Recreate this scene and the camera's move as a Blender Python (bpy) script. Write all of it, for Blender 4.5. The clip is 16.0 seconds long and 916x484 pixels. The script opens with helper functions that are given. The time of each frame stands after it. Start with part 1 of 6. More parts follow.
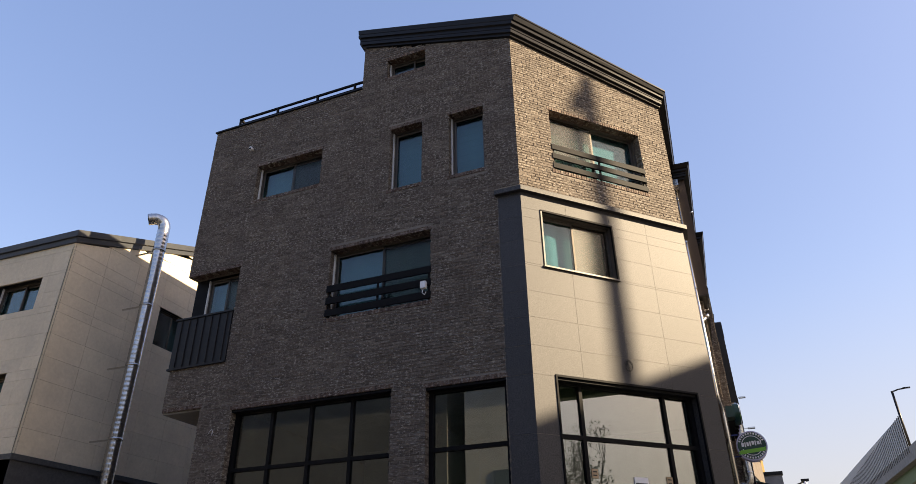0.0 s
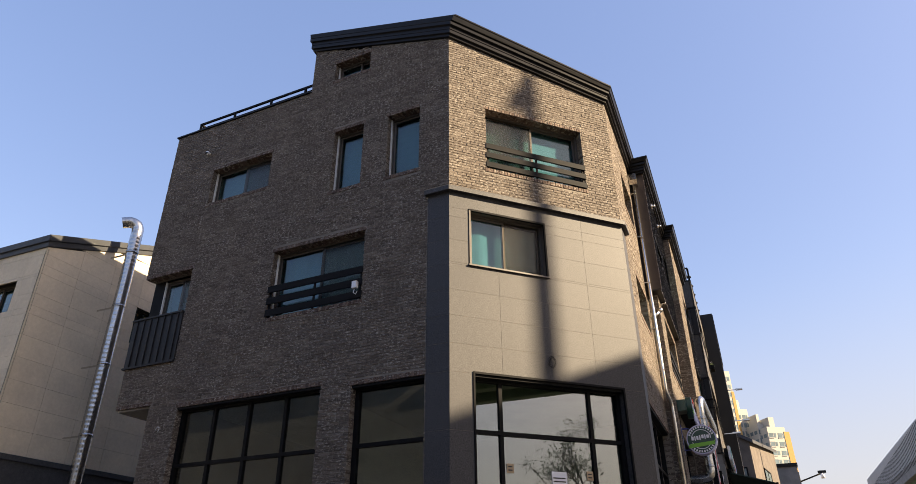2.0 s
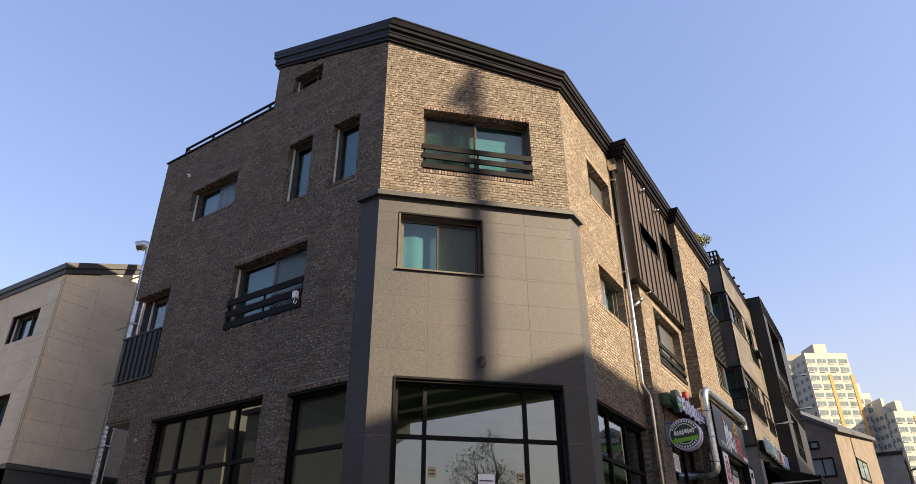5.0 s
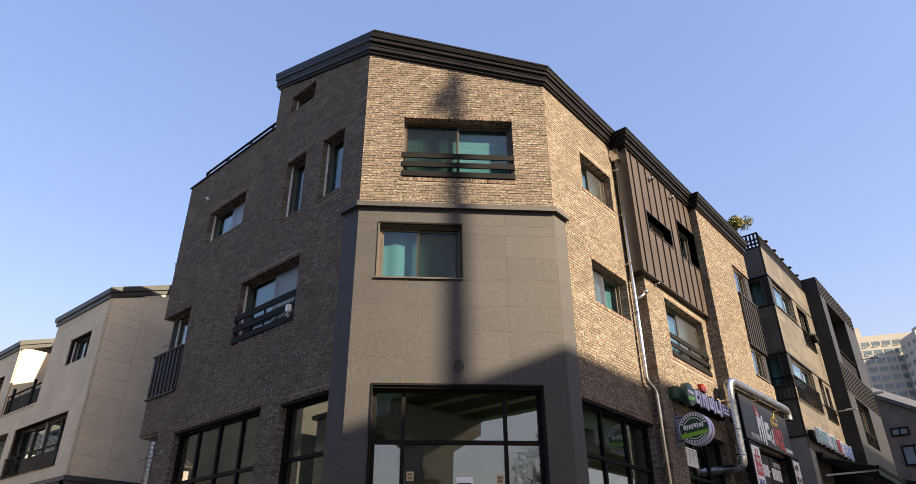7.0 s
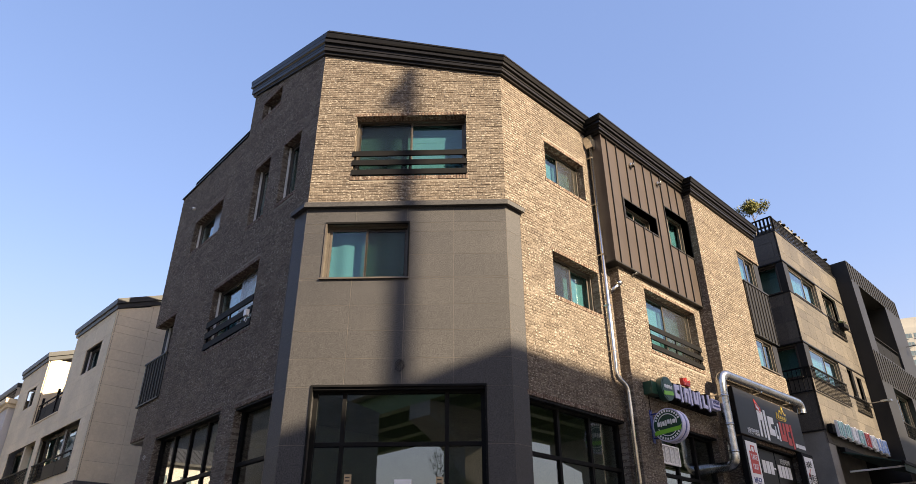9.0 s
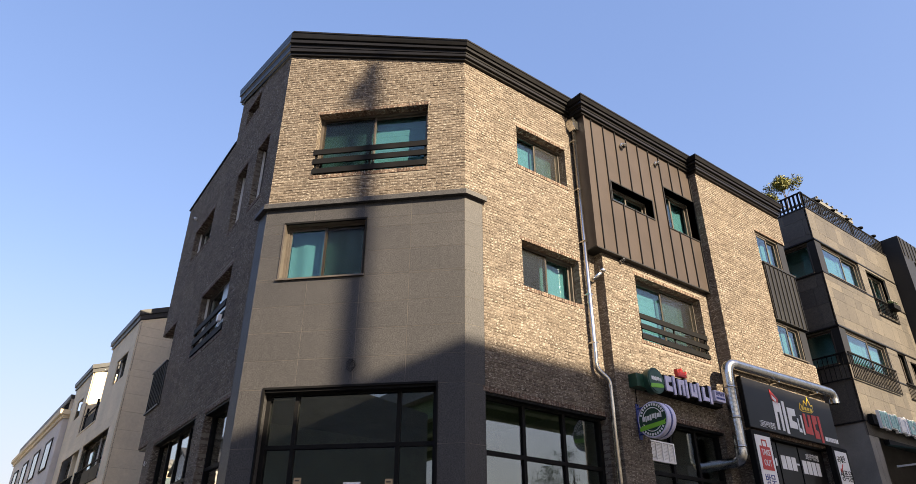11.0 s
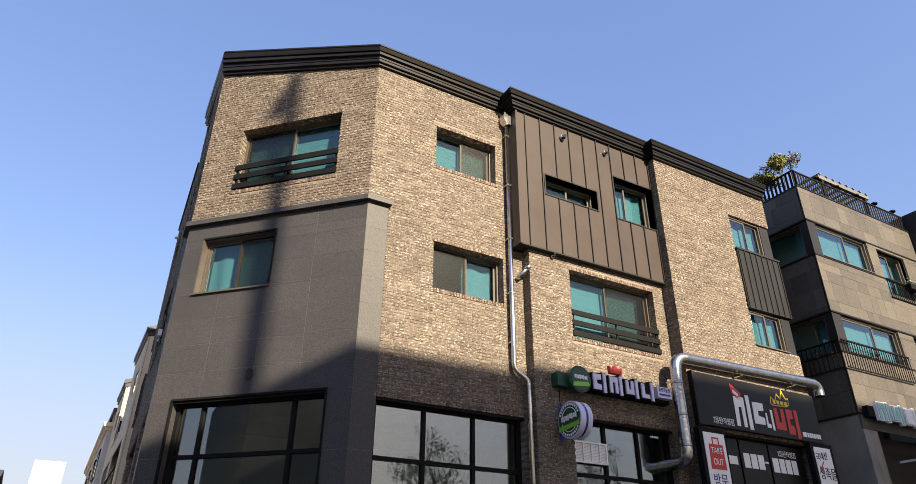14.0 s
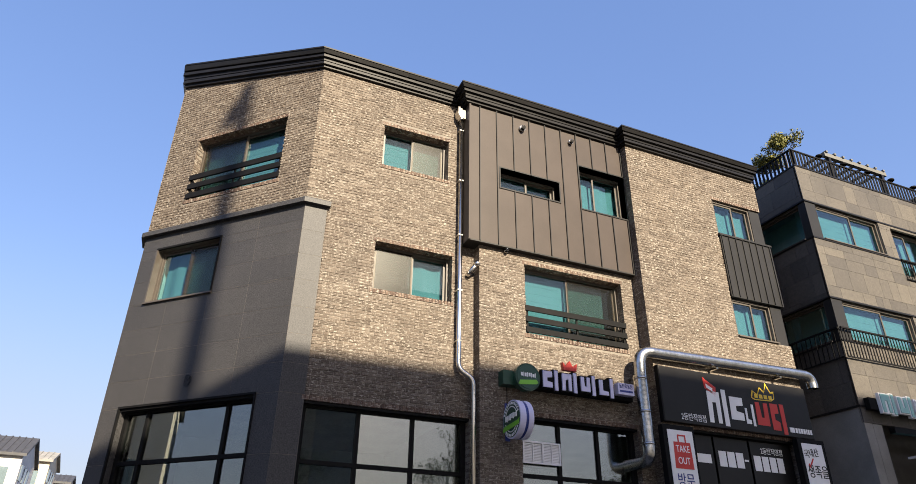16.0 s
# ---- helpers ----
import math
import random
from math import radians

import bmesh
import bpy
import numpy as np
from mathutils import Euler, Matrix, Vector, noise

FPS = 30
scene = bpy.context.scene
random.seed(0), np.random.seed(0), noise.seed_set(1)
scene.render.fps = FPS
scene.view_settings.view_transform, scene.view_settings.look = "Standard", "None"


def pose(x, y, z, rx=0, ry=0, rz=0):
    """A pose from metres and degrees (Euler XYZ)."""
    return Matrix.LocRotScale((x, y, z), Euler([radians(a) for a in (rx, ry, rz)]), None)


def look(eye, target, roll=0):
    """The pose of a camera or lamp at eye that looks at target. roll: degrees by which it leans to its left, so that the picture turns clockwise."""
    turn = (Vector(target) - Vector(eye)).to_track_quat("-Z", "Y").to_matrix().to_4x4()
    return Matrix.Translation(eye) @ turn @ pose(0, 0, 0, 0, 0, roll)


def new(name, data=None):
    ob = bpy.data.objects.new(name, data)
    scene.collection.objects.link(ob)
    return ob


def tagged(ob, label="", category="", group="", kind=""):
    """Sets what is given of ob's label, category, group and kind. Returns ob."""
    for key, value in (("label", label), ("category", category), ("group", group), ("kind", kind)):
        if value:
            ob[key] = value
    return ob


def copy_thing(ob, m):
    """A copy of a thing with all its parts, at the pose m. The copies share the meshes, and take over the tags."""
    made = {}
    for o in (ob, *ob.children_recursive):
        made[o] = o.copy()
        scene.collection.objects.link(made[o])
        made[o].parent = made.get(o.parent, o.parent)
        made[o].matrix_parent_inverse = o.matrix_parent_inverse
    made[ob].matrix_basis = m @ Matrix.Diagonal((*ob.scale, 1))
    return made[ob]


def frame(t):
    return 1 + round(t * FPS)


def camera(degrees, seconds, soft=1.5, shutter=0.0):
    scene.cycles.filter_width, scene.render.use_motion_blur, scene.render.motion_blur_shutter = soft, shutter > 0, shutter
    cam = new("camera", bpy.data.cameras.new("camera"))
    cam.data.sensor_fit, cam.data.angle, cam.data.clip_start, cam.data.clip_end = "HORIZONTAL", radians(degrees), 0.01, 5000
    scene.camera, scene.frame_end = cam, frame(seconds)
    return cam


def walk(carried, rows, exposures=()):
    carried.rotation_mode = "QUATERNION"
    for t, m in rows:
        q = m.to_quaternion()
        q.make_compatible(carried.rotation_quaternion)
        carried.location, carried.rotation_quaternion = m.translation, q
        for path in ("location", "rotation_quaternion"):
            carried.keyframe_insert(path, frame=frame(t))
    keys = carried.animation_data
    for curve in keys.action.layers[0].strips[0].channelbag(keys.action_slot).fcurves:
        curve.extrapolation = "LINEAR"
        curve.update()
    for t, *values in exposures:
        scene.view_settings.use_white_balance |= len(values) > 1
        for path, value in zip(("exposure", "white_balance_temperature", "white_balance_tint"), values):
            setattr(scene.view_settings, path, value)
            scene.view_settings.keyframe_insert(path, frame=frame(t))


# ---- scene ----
cam = camera(69.1, 16.0, soft=0.7)
METRES, EYE, TILT, LEAN, TURN = 18.4, 1.6, 0.0, 0.0, 19.6
ROWS = [
    (0.0, 0.0, 0.0, 0.0, 0.44, 28.91, 0.79),
    (0.5, 0.0194, -0.0053, -0.0002, 0.73, 28.75, 0.69),
    (1.0, 0.048, -0.0046, -0.001, 1.42, 28.58, 0.55),
    (1.5, 0.0788, -0.0075, -0.0017, 2.14, 28.48, 0.46),
    (2.0, 0.1103, -0.012, -0.0009, 3.07, 28.31, 0.47),
    (2.5, 0.1435, -0.0138, 0.0007, 4.55, 28.18, 0.58),
    (3.0, 0.1748, -0.0154, 0.0016, 6.04, 28.12, 0.56),
    (3.5, 0.2047, -0.0073, 0.003, 7.47, 28.09, 0.46),
    (4.0, 0.2338, 0.0007, 0.0039, 8.65, 28.12, 0.33),
    (6.5, 0.3729, 0.0331, 0.0083, 18.57, 27.91, 0.38),
    (7.0, 0.402, 0.0385, 0.0094, 20.22, 27.88, 0.42),
    (7.5, 0.4289, 0.0501, 0.0114, 21.74, 27.85, 0.42),
    (8.0, 0.4578, 0.0633, 0.0124, 23.03, 27.88, 0.46),
    (8.5, 0.4842, 0.0829, 0.0134, 24.4, 27.88, 0.39),
    (9.0, 0.5133, 0.1033, 0.0132, 26.07, 27.89, 0.17),
    (11.5, 0.6322, 0.2107, 0.0187, 34.6, 28.0, -0.12),
    (12.0, 0.6554, 0.2303, 0.0197, 35.88, 28.01, -0.15),
    (12.5, 0.678, 0.2518, 0.0225, 37.15, 27.98, -0.17),
    (13.0, 0.7038, 0.2696, 0.0238, 38.2, 27.98, -0.21),
    (13.5, 0.7307, 0.2895, 0.024, 39.42, 27.96, -0.3),
    (14.0, 0.7603, 0.3098, 0.0225, 40.95, 28.06, -0.42),
    (14.5, 0.7889, 0.3312, 0.0221, 42.57, 28.09, -0.57),
    (15.0, 0.8092, 0.356, 0.0232, 43.99, 28.1, -0.59),
    (15.5, 0.8284, 0.3814, 0.0262, 45.25, 28.07, -0.58),
    (16.0, 0.847, 0.4136, 0.0278, 46.9, 28.06, -0.73),
]
walk(cam, [(t, pose(0, 0, EYE, TILT, LEAN, TURN) @ pose(METRES * x, METRES * y, METRES * z, 90 + pitch, roll, yaw)) for t, x, y, z, yaw, pitch, roll in ROWS],
     exposures=[(0.0, 1.57, 9250, 11), (4.0, 1.62, 9250, 11), (8.0, 1.68, 8900, 11), (12.0, 1.57, 8250, 9), (14.5, 1.42, 7850, 9), (16.0, 1.38, 7500, 8)])

# ---- world, sun, exposure ----
SUN_AZ, SUN_EL = 5.0, 28.3          # degrees from +x towards +y, and above the horizon
world = bpy.data.worlds.new("sky")
scene.world = world
world.use_nodes = True
wn = world.node_tree
sky = wn.nodes.new("ShaderNodeTexSky")
sky.sky_type, sky.sun_disc = "NISHITA", False
sky.sun_elevation, sky.sun_rotation = radians(SUN_EL), radians(90 - SUN_AZ)
sky.air_density, sky.dust_density, sky.ozone_density = 1.0, 0.9, 1.3
soft_sky = wn.nodes.new("ShaderNodeGamma")    # winter haze: zenith and horizon lie close in brightness
soft_sky.inputs[1].default_value = 0.68
deep_sky = wn.nodes.new("ShaderNodeHueSaturation")
deep_sky.inputs["Hue"].default_value, deep_sky.inputs["Saturation"].default_value, deep_sky.inputs["Value"].default_value = 0.5175, 1.50, 1.62
tint = wn.nodes.new("ShaderNodeMix")
tint.data_type, tint.blend_type = "RGBA", "MULTIPLY"
tint.inputs[0].default_value, tint.inputs[7].default_value = 1.0, (1.07, 1.0, 1.0, 1)
wn.links.new(sky.outputs[0], soft_sky.inputs[0])
wn.links.new(soft_sky.outputs[0], deep_sky.inputs["Color"])
wn.links.new(deep_sky.outputs[0], tint.inputs[6])
haze = wn.nodes.new("ShaderNodeMix")            # clear blue that evens out the white of the horizon
haze.data_type = "RGBA"
haze.inputs[0].default_value, haze.inputs[7].default_value = 0.25, (0.62, 1.28, 3.45, 1)
wn.links.new(tint.outputs[2], haze.inputs[6])
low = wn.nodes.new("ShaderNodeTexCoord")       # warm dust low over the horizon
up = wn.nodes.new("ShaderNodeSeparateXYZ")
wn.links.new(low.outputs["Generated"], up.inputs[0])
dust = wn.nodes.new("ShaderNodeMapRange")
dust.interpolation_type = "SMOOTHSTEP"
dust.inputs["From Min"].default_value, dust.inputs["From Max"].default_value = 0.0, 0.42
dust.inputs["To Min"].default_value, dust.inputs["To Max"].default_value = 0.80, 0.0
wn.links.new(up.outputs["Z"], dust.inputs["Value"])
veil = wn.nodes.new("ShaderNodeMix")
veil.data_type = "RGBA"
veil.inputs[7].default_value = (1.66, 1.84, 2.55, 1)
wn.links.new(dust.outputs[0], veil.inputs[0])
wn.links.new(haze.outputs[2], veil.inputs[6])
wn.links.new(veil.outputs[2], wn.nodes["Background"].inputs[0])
wn.nodes["Background"].inputs[1].default_value = 0.108
sun = new("sun", bpy.data.lights.new("sun", "SUN"))
sun.data.energy, sun.data.angle, sun.data.color = 5.0, radians(0.6), (1.0, 0.92, 0.80)
_a, _e = radians(SUN_AZ), radians(SUN_EL)
SUN_DIR = Vector((math.cos(_a) * math.cos(_e), math.sin(_a) * math.cos(_e), math.sin(_e)))
sun.matrix_world = look(SUN_DIR * 60, (0, 0, 0))


# ---- materials ----
def node_mat(name):
    m = bpy.data.materials.new(name)
    m.use_nodes = True
    t = m.node_tree
    return m, t, t.nodes["Principled BSDF"]


def add(t, kind, **props):
    n = t.nodes.new(kind)
    for k, v in props.items():
        if k in n.inputs:
            n.inputs[k].default_value = v
    return n


def ramp(t, fac, stops):
    r = t.nodes.new("ShaderNodeValToRGB")
    e = r.color_ramp.elements
    while len(e) < len(stops):
        e.new(0.5)
    for el, (p, c) in zip(e, stops):
        el.position, el.color = p, (*c, 1) if len(c) == 3 else c
    t.links.new(fac, r.inputs[0])
    return r.outputs[0]


def mix(t, fac, a, b, mode="MIX"):
    n = t.nodes.new("ShaderNodeMix")
    n.data_type, n.blend_type = "RGBA", mode
    for sock, v in ((n.inputs[0], fac), (n.inputs[6], a), (n.inputs[7], b)):
        if hasattr(v, "is_linked"):
            t.links.new(v, sock)
        else:
            sock.default_value = v if isinstance(v, (int, float)) else (*v, 1)
    return n.outputs[2]


def noise_tex(t, scale, detail=4, stretch=(1, 1, 1), coords="Object", rough=0.55):
    c = t.nodes.new("ShaderNodeTexCoord")
    mp = add(t, "ShaderNodeMapping")
    mp.inputs["Scale"].default_value = stretch
    t.links.new(c.outputs[coords], mp.inputs[0])
    n = add(t, "ShaderNodeTexNoise", Scale=scale, Detail=detail, Roughness=rough)
    t.links.new(mp.outputs[0], n.inputs["Vector"])
    return n.outputs[0]


def bump(t, b, height, strength=0.3, dist=0.01):
    n = add(t, "ShaderNodeBump", Strength=strength, Distance=dist)
    t.links.new(height, n.inputs["Height"])
    t.links.new(n.outputs[0], b.inputs["Normal"])


def simple(name, col, rough=0.5, metal=0.0, vary=0.15, scale=3.0, bmp=0.0, bscale=60.0, spec=0.5):
    """Paint, metal or plaster with soft large stains and fine grain."""
    m, t, b = node_mat(name)
    lo = tuple(max(0, c * (1 - vary)) for c in col)
    hi = tuple(min(1, c * (1 + vary)) for c in col)
    big = ramp(t, noise_tex(t, scale, 5), [(0.3, lo), (0.7, hi)])
    fine = ramp(t, noise_tex(t, scale * 25, 3), [(0.35, (1 - vary * 0.6,) * 3), (0.65, (1, 1, 1))])
    t.links.new(mix(t, 1.0, big, fine, "MULTIPLY"), b.inputs["Base Color"])
    b.inputs["Roughness"].default_value, b.inputs["Metallic"].default_value = rough, metal
    b.inputs["Specular IOR Level"].default_value = spec
    if bmp:
        bump(t, b, noise_tex(t, bscale, 3), bmp, 0.004)
    return m


def brick_mat(name, per_object, stops):
    """Brown brick: close tones from brick to brick, with pale lime smears on some faces."""
    m, t, b = node_mat(name)
    if per_object:
        rnd = t.nodes.new("ShaderNodeObjectInfo").outputs["Random"]
    else:
        rnd = t.nodes.new("ShaderNodeNewGeometry").outputs["Random Per Island"]
    base = ramp(t, rnd, stops)

    def grains(scale, detail, stretch, rough):
        """Noise in metres; a single brick moves its pattern on by its own random number."""
        c = t.nodes.new("ShaderNodeTexCoord")
        mp = add(t, "ShaderNodeMapping")
        mp.inputs["Scale"].default_value = stretch
        t.links.new(c.outputs["Object"], mp.inputs[0])
        n = add(t, "ShaderNodeTexNoise", Scale=scale, Detail=detail, Roughness=rough)
        vec = mp.outputs[0]
        if per_object:
            sh = t.nodes.new("ShaderNodeVectorMath")
            sh.operation = "MULTIPLY_ADD"
            sh.inputs[1].default_value = (61, 47, 83)
            t.links.new(rnd, sh.inputs[0])
            t.links.new(vec, sh.inputs[2])
            vec = sh.outputs[0]
        t.links.new(vec, n.inputs["Vector"])
        return n.outputs[0]

    big = ramp(t, noise_tex(t, 0.5, 4, coords="Object"), [(0.3, (0.88, 0.88, 0.90)), (0.7, (1.08, 1.06, 1.03))])
    col = mix(t, 1.0, base, big, "MULTIPLY")
    grain = ramp(t, grains(60, 5, (1, 1, 1), 0.7), [(0.35, (0.66, 0.66, 0.66)), (0.6, (1.08, 1.08, 1.08))])
    col = mix(t, 1.0, col, grain, "MULTIPLY")
    smear = ramp(t, grains(19, 5, (0.75, 0.75, 1.6), 0.66), [(0.525, (0, 0, 0)), (0.60, (1, 1, 1))])
    patch = ramp(t, noise_tex(t, 1.7, 3), [(0.38, (0.38, 0.38, 0.38)), (0.62, (0.92, 0.92, 0.92))])
    fac = add(t, "ShaderNodeMath")
    fac.operation = "MULTIPLY"
    t.links.new(smear, fac.inputs[0])
    t.links.new(patch, fac.inputs[1])
    col = mix(t, fac.outputs[0], col, (0.36, 0.325, 0.28))
    t.links.new(col, b.inputs["Base Color"])
    b.inputs["Roughness"].default_value = 0.8
    b.inputs["Specular IOR Level"].default_value = 0.25
    bump(t, b, grains(30, 4, (1, 1, 1), 0.55), 0.5, 0.006)
    return m


BRICK_STOPS = [(0.0, (0.086, 0.067, 0.053)), (0.2, (0.108, 0.085, 0.068)), (0.8, (0.136, 0.108, 0.087)), (1.0, (0.180, 0.148, 0.121))]
M_BRICK = brick_mat("brown_brick", False, BRICK_STOPS)
M_BRICK_ONE = brick_mat("brown_brick_single", True, BRICK_STOPS)
M_RED = brick_mat("reddish_brick", False, [(0.0, (0.076, 0.048, 0.038)), (0.5, (0.118, 0.078, 0.060)), (1.0, (0.17, 0.120, 0.094))])
M_MORTAR = simple("mortar", (0.20, 0.175, 0.148), 0.9, vary=0.25, scale=2, bmp=0.4)


def granite(name, lo, hi, rough, speck=220.0, spec=0.3, spread=1.0, blotch=1.0):
    m, t, b = node_mat(name)
    g = ramp(t, noise_tex(t, speck, 5, rough=0.85), [(0.36, lo), (0.5, tuple((a + c) / 2 for a, c in zip(lo, hi))), (0.66, hi)])
    big = ramp(t, noise_tex(t, 0.9, 5), [(0.3, (0.86, 0.86, 0.86)), (0.7, (1.06, 1.05, 1.04))])
    rnd = t.nodes.new("ShaderNodeObjectInfo").outputs["Random"]
    mottle = ramp(t, noise_tex(t, 11, 6, rough=0.75), [(0.35, (1 - 0.22 * blotch,) * 3), (0.65, (1 + 0.13 * blotch,) * 3)])
    g = mix(t, 1.0, g, mottle, "MULTIPLY")
    tone = ramp(t, rnd, [(0.0, (1 - 0.10 * spread, 1 - 0.10 * spread, 1 - 0.09 * spread)), (1.0, (1 + 0.08 * spread, 1 + 0.07 * spread, 1 + 0.05 * spread))])
    t.links.new(mix(t, 1.0, mix(t, 1.0, g, big, "MULTIPLY"), tone, "MULTIPLY"), b.inputs["Base Color"])
    b.inputs["Roughness"].default_value = rough
    b.inputs["Specular IOR Level"].default_value = spec
    bump(t, b, noise_tex(t, speck * 0.6, 2), 0.25, 0.002)
    return m


M_GRANITE = granite("grey_granite", (0.004, 0.0041, 0.0047), (0.081, 0.0785, 0.082), 0.61, 40.0, 0.50)
M_BASALT = granite("brown_basalt_cladding", (0.050, 0.046, 0.042), (0.136, 0.123, 0.109), 0.6, 45, spread=2.6)
M_LIME = granite("cream_limestone", (0.70, 0.59, 0.43), (0.78, 0.675, 0.51), 0.75, 9, spread=0.35, blotch=0.25)
M_CHAR = granite("charcoal_stone", (0.05, 0.052, 0.055), (0.11, 0.11, 0.11), 0.6)
M_CONC = simple("fair_faced_concrete", (0.24, 0.232, 0.22), 0.8, vary=0.18, scale=1.5, bmp=0.2)
M_FASCIA = simple("charcoal_painted_metal", (0.0125, 0.0118, 0.0118), 0.34, 0.0, 0.2, 2, spec=0.18)
M_ROOFEDGE = simple("slate_blue_roof_metal", (0.045, 0.048, 0.052), 0.42, 0.0, 0.15, 2, spec=0.3)
M_BROWNMETAL = simple("brown_standing_seam_metal", (0.055, 0.043, 0.038), 0.48, 0.0, 0.12, 1.2, spec=0.18)
M_DARKSEAM = simple("dark_grey_seam_metal", (0.020, 0.0195, 0.0195), 0.45, 0.0, 0.15, 1.2, spec=0.22)
M_BLACK = simple("black_powder_coat", (0.008, 0.008, 0.0085), 0.62, 0.0, 0.2, 4, spec=0.1)
M_FRAME = simple("brown_window_frame", (0.075, 0.063, 0.053), 0.45, 0.0, 0.12, 4)
M_FRAME_LIGHT = simple("pale_window_lining", (0.70, 0.70, 0.69), 0.5, 0.0, 0.1, 4)
M_STEEL = simple("stainless_steel", (0.62, 0.60, 0.57), 0.20, 1.0, 0.08, 5)
M_GALV = simple("spiral_galvanised_steel", (0.50, 0.505, 0.51), 0.26, 1.0, 0.22, 7)
M_ROOM = simple("interior_plaster", (0.42, 0.40, 0.37), 0.9, vary=0.08)
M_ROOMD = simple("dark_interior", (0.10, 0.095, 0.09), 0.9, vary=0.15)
M_CURTAIN = simple("pale_curtain_cloth", (0.20, 0.205, 0.20), 0.9, vary=0.06, scale=5)
M_CURTAIN_D = simple("grey_blind_cloth", (0.20, 0.205, 0.205), 0.9, vary=0.08, scale=5)
M_WHITE = simple("white_sign_plastic", (0.80, 0.80, 0.82), 0.35, vary=0.04)
M_LILAC = simple("lilac_white_acrylic", (0.62, 0.60, 0.80), 0.3, vary=0.04)
M_GREEN = simple("dark_green_sign", (0.012, 0.055, 0.035), 0.3, vary=0.1)
M_LIME_GREEN = simple("lime_green_ribbon", (0.18, 0.50, 0.05), 0.4, vary=0.05)
M_RED_SIGN = simple("red_sign_paint", (0.55, 0.035, 0.028), 0.4, vary=0.05)
M_NAVY = simple("navy_sign_paint", (0.02, 0.04, 0.22), 0.4, vary=0.05)
M_YELLOW = simple("yellow_sign_paint", (0.75, 0.50, 0.04), 0.4, vary=0.05)
M_PALE_TEAL = simple("pale_teal_acrylic", (0.28, 0.52, 0.50), 0.35, vary=0.06)
M_PALE_BLUE = simple("pale_blue_acrylic", (0.28, 0.42, 0.72), 0.35, vary=0.06)
M_INK = simple("black_ink", (0.012, 0.012, 0.014), 0.5, vary=0.05)
M_SIGNBLACK = simple("black_sign_sheet", (0.011, 0.010, 0.010), 0.4, vary=0.3, scale=1.5, spec=0.3)
M_PAINTW = simple("white_painted_tower", (0.40, 0.385, 0.35), 0.8, vary=0.06, scale=0.1)
M_PAINTY = simple("ochre_painted_tower", (0.42, 0.24, 0.075), 0.8, vary=0.06, scale=0.1)
M_GLASSFAR = simple("far_window_glass", (0.15, 0.20, 0.22), 0.08, vary=0.25, scale=0.4)
M_FARBRICK = simple("far_brick", (0.125, 0.102, 0.086), 0.85, vary=0.25, scale=1.5, bmp=0.3, bscale=20)
M_RENDER = simple("dark_grey_render", (0.13, 0.13, 0.125), 0.9, vary=0.15, scale=0.6)
M_TILE = simple("red_brown_roof_tile", (0.17, 0.085, 0.055), 0.7, vary=0.25, scale=3)
M_SLATE = simple("dark_roof_tile", (0.05, 0.05, 0.055), 0.6, vary=0.25, scale=3)
M_ASPHALT = simple("asphalt", (0.052, 0.050, 0.048), 0.9, vary=0.25, scale=0.7, bmp=0.4, bscale=90)
M_PAVE = simple("paving_blocks", (0.17, 0.158, 0.142), 0.85, vary=0.2, scale=1.2, bmp=0.2)
M_BARK = simple("bark", (0.10, 0.075, 0.055), 0.9, vary=0.25, scale=12, bmp=0.5, bscale=30)
M_TEAL_CLOTH = simple("teal_awning_cloth", (0.03, 0.26, 0.24), 0.8, vary=0.1)
M_DKGREEN_CLOTH = simple("dark_green_awning_cloth", (0.012, 0.035, 0.028), 0.8, vary=0.15)
M_CLEARBAR = simple("grey_noise_panel", (0.36, 0.38, 0.40), 0.5, vary=0.1, scale=0.5)


def leaf_mat(name, a, b_):
    m, t, b = node_mat(name)
    rnd = t.nodes.new("ShaderNodeNewGeometry").outputs["Random Per Island"]
    t.links.new(ramp(t, rnd, [(0, a), (1, b_)]), b.inputs["Base Color"])
    b.inputs["Roughness"].default_value = 0.6
    return m


M_LEAF_Y = leaf_mat("yellow_green_leaf", (0.05, 0.062, 0.010), (0.20, 0.18, 0.03))
M_LEAF_G = leaf_mat("green_leaf", (0.025, 0.05, 0.015), (0.08, 0.11, 0.03))


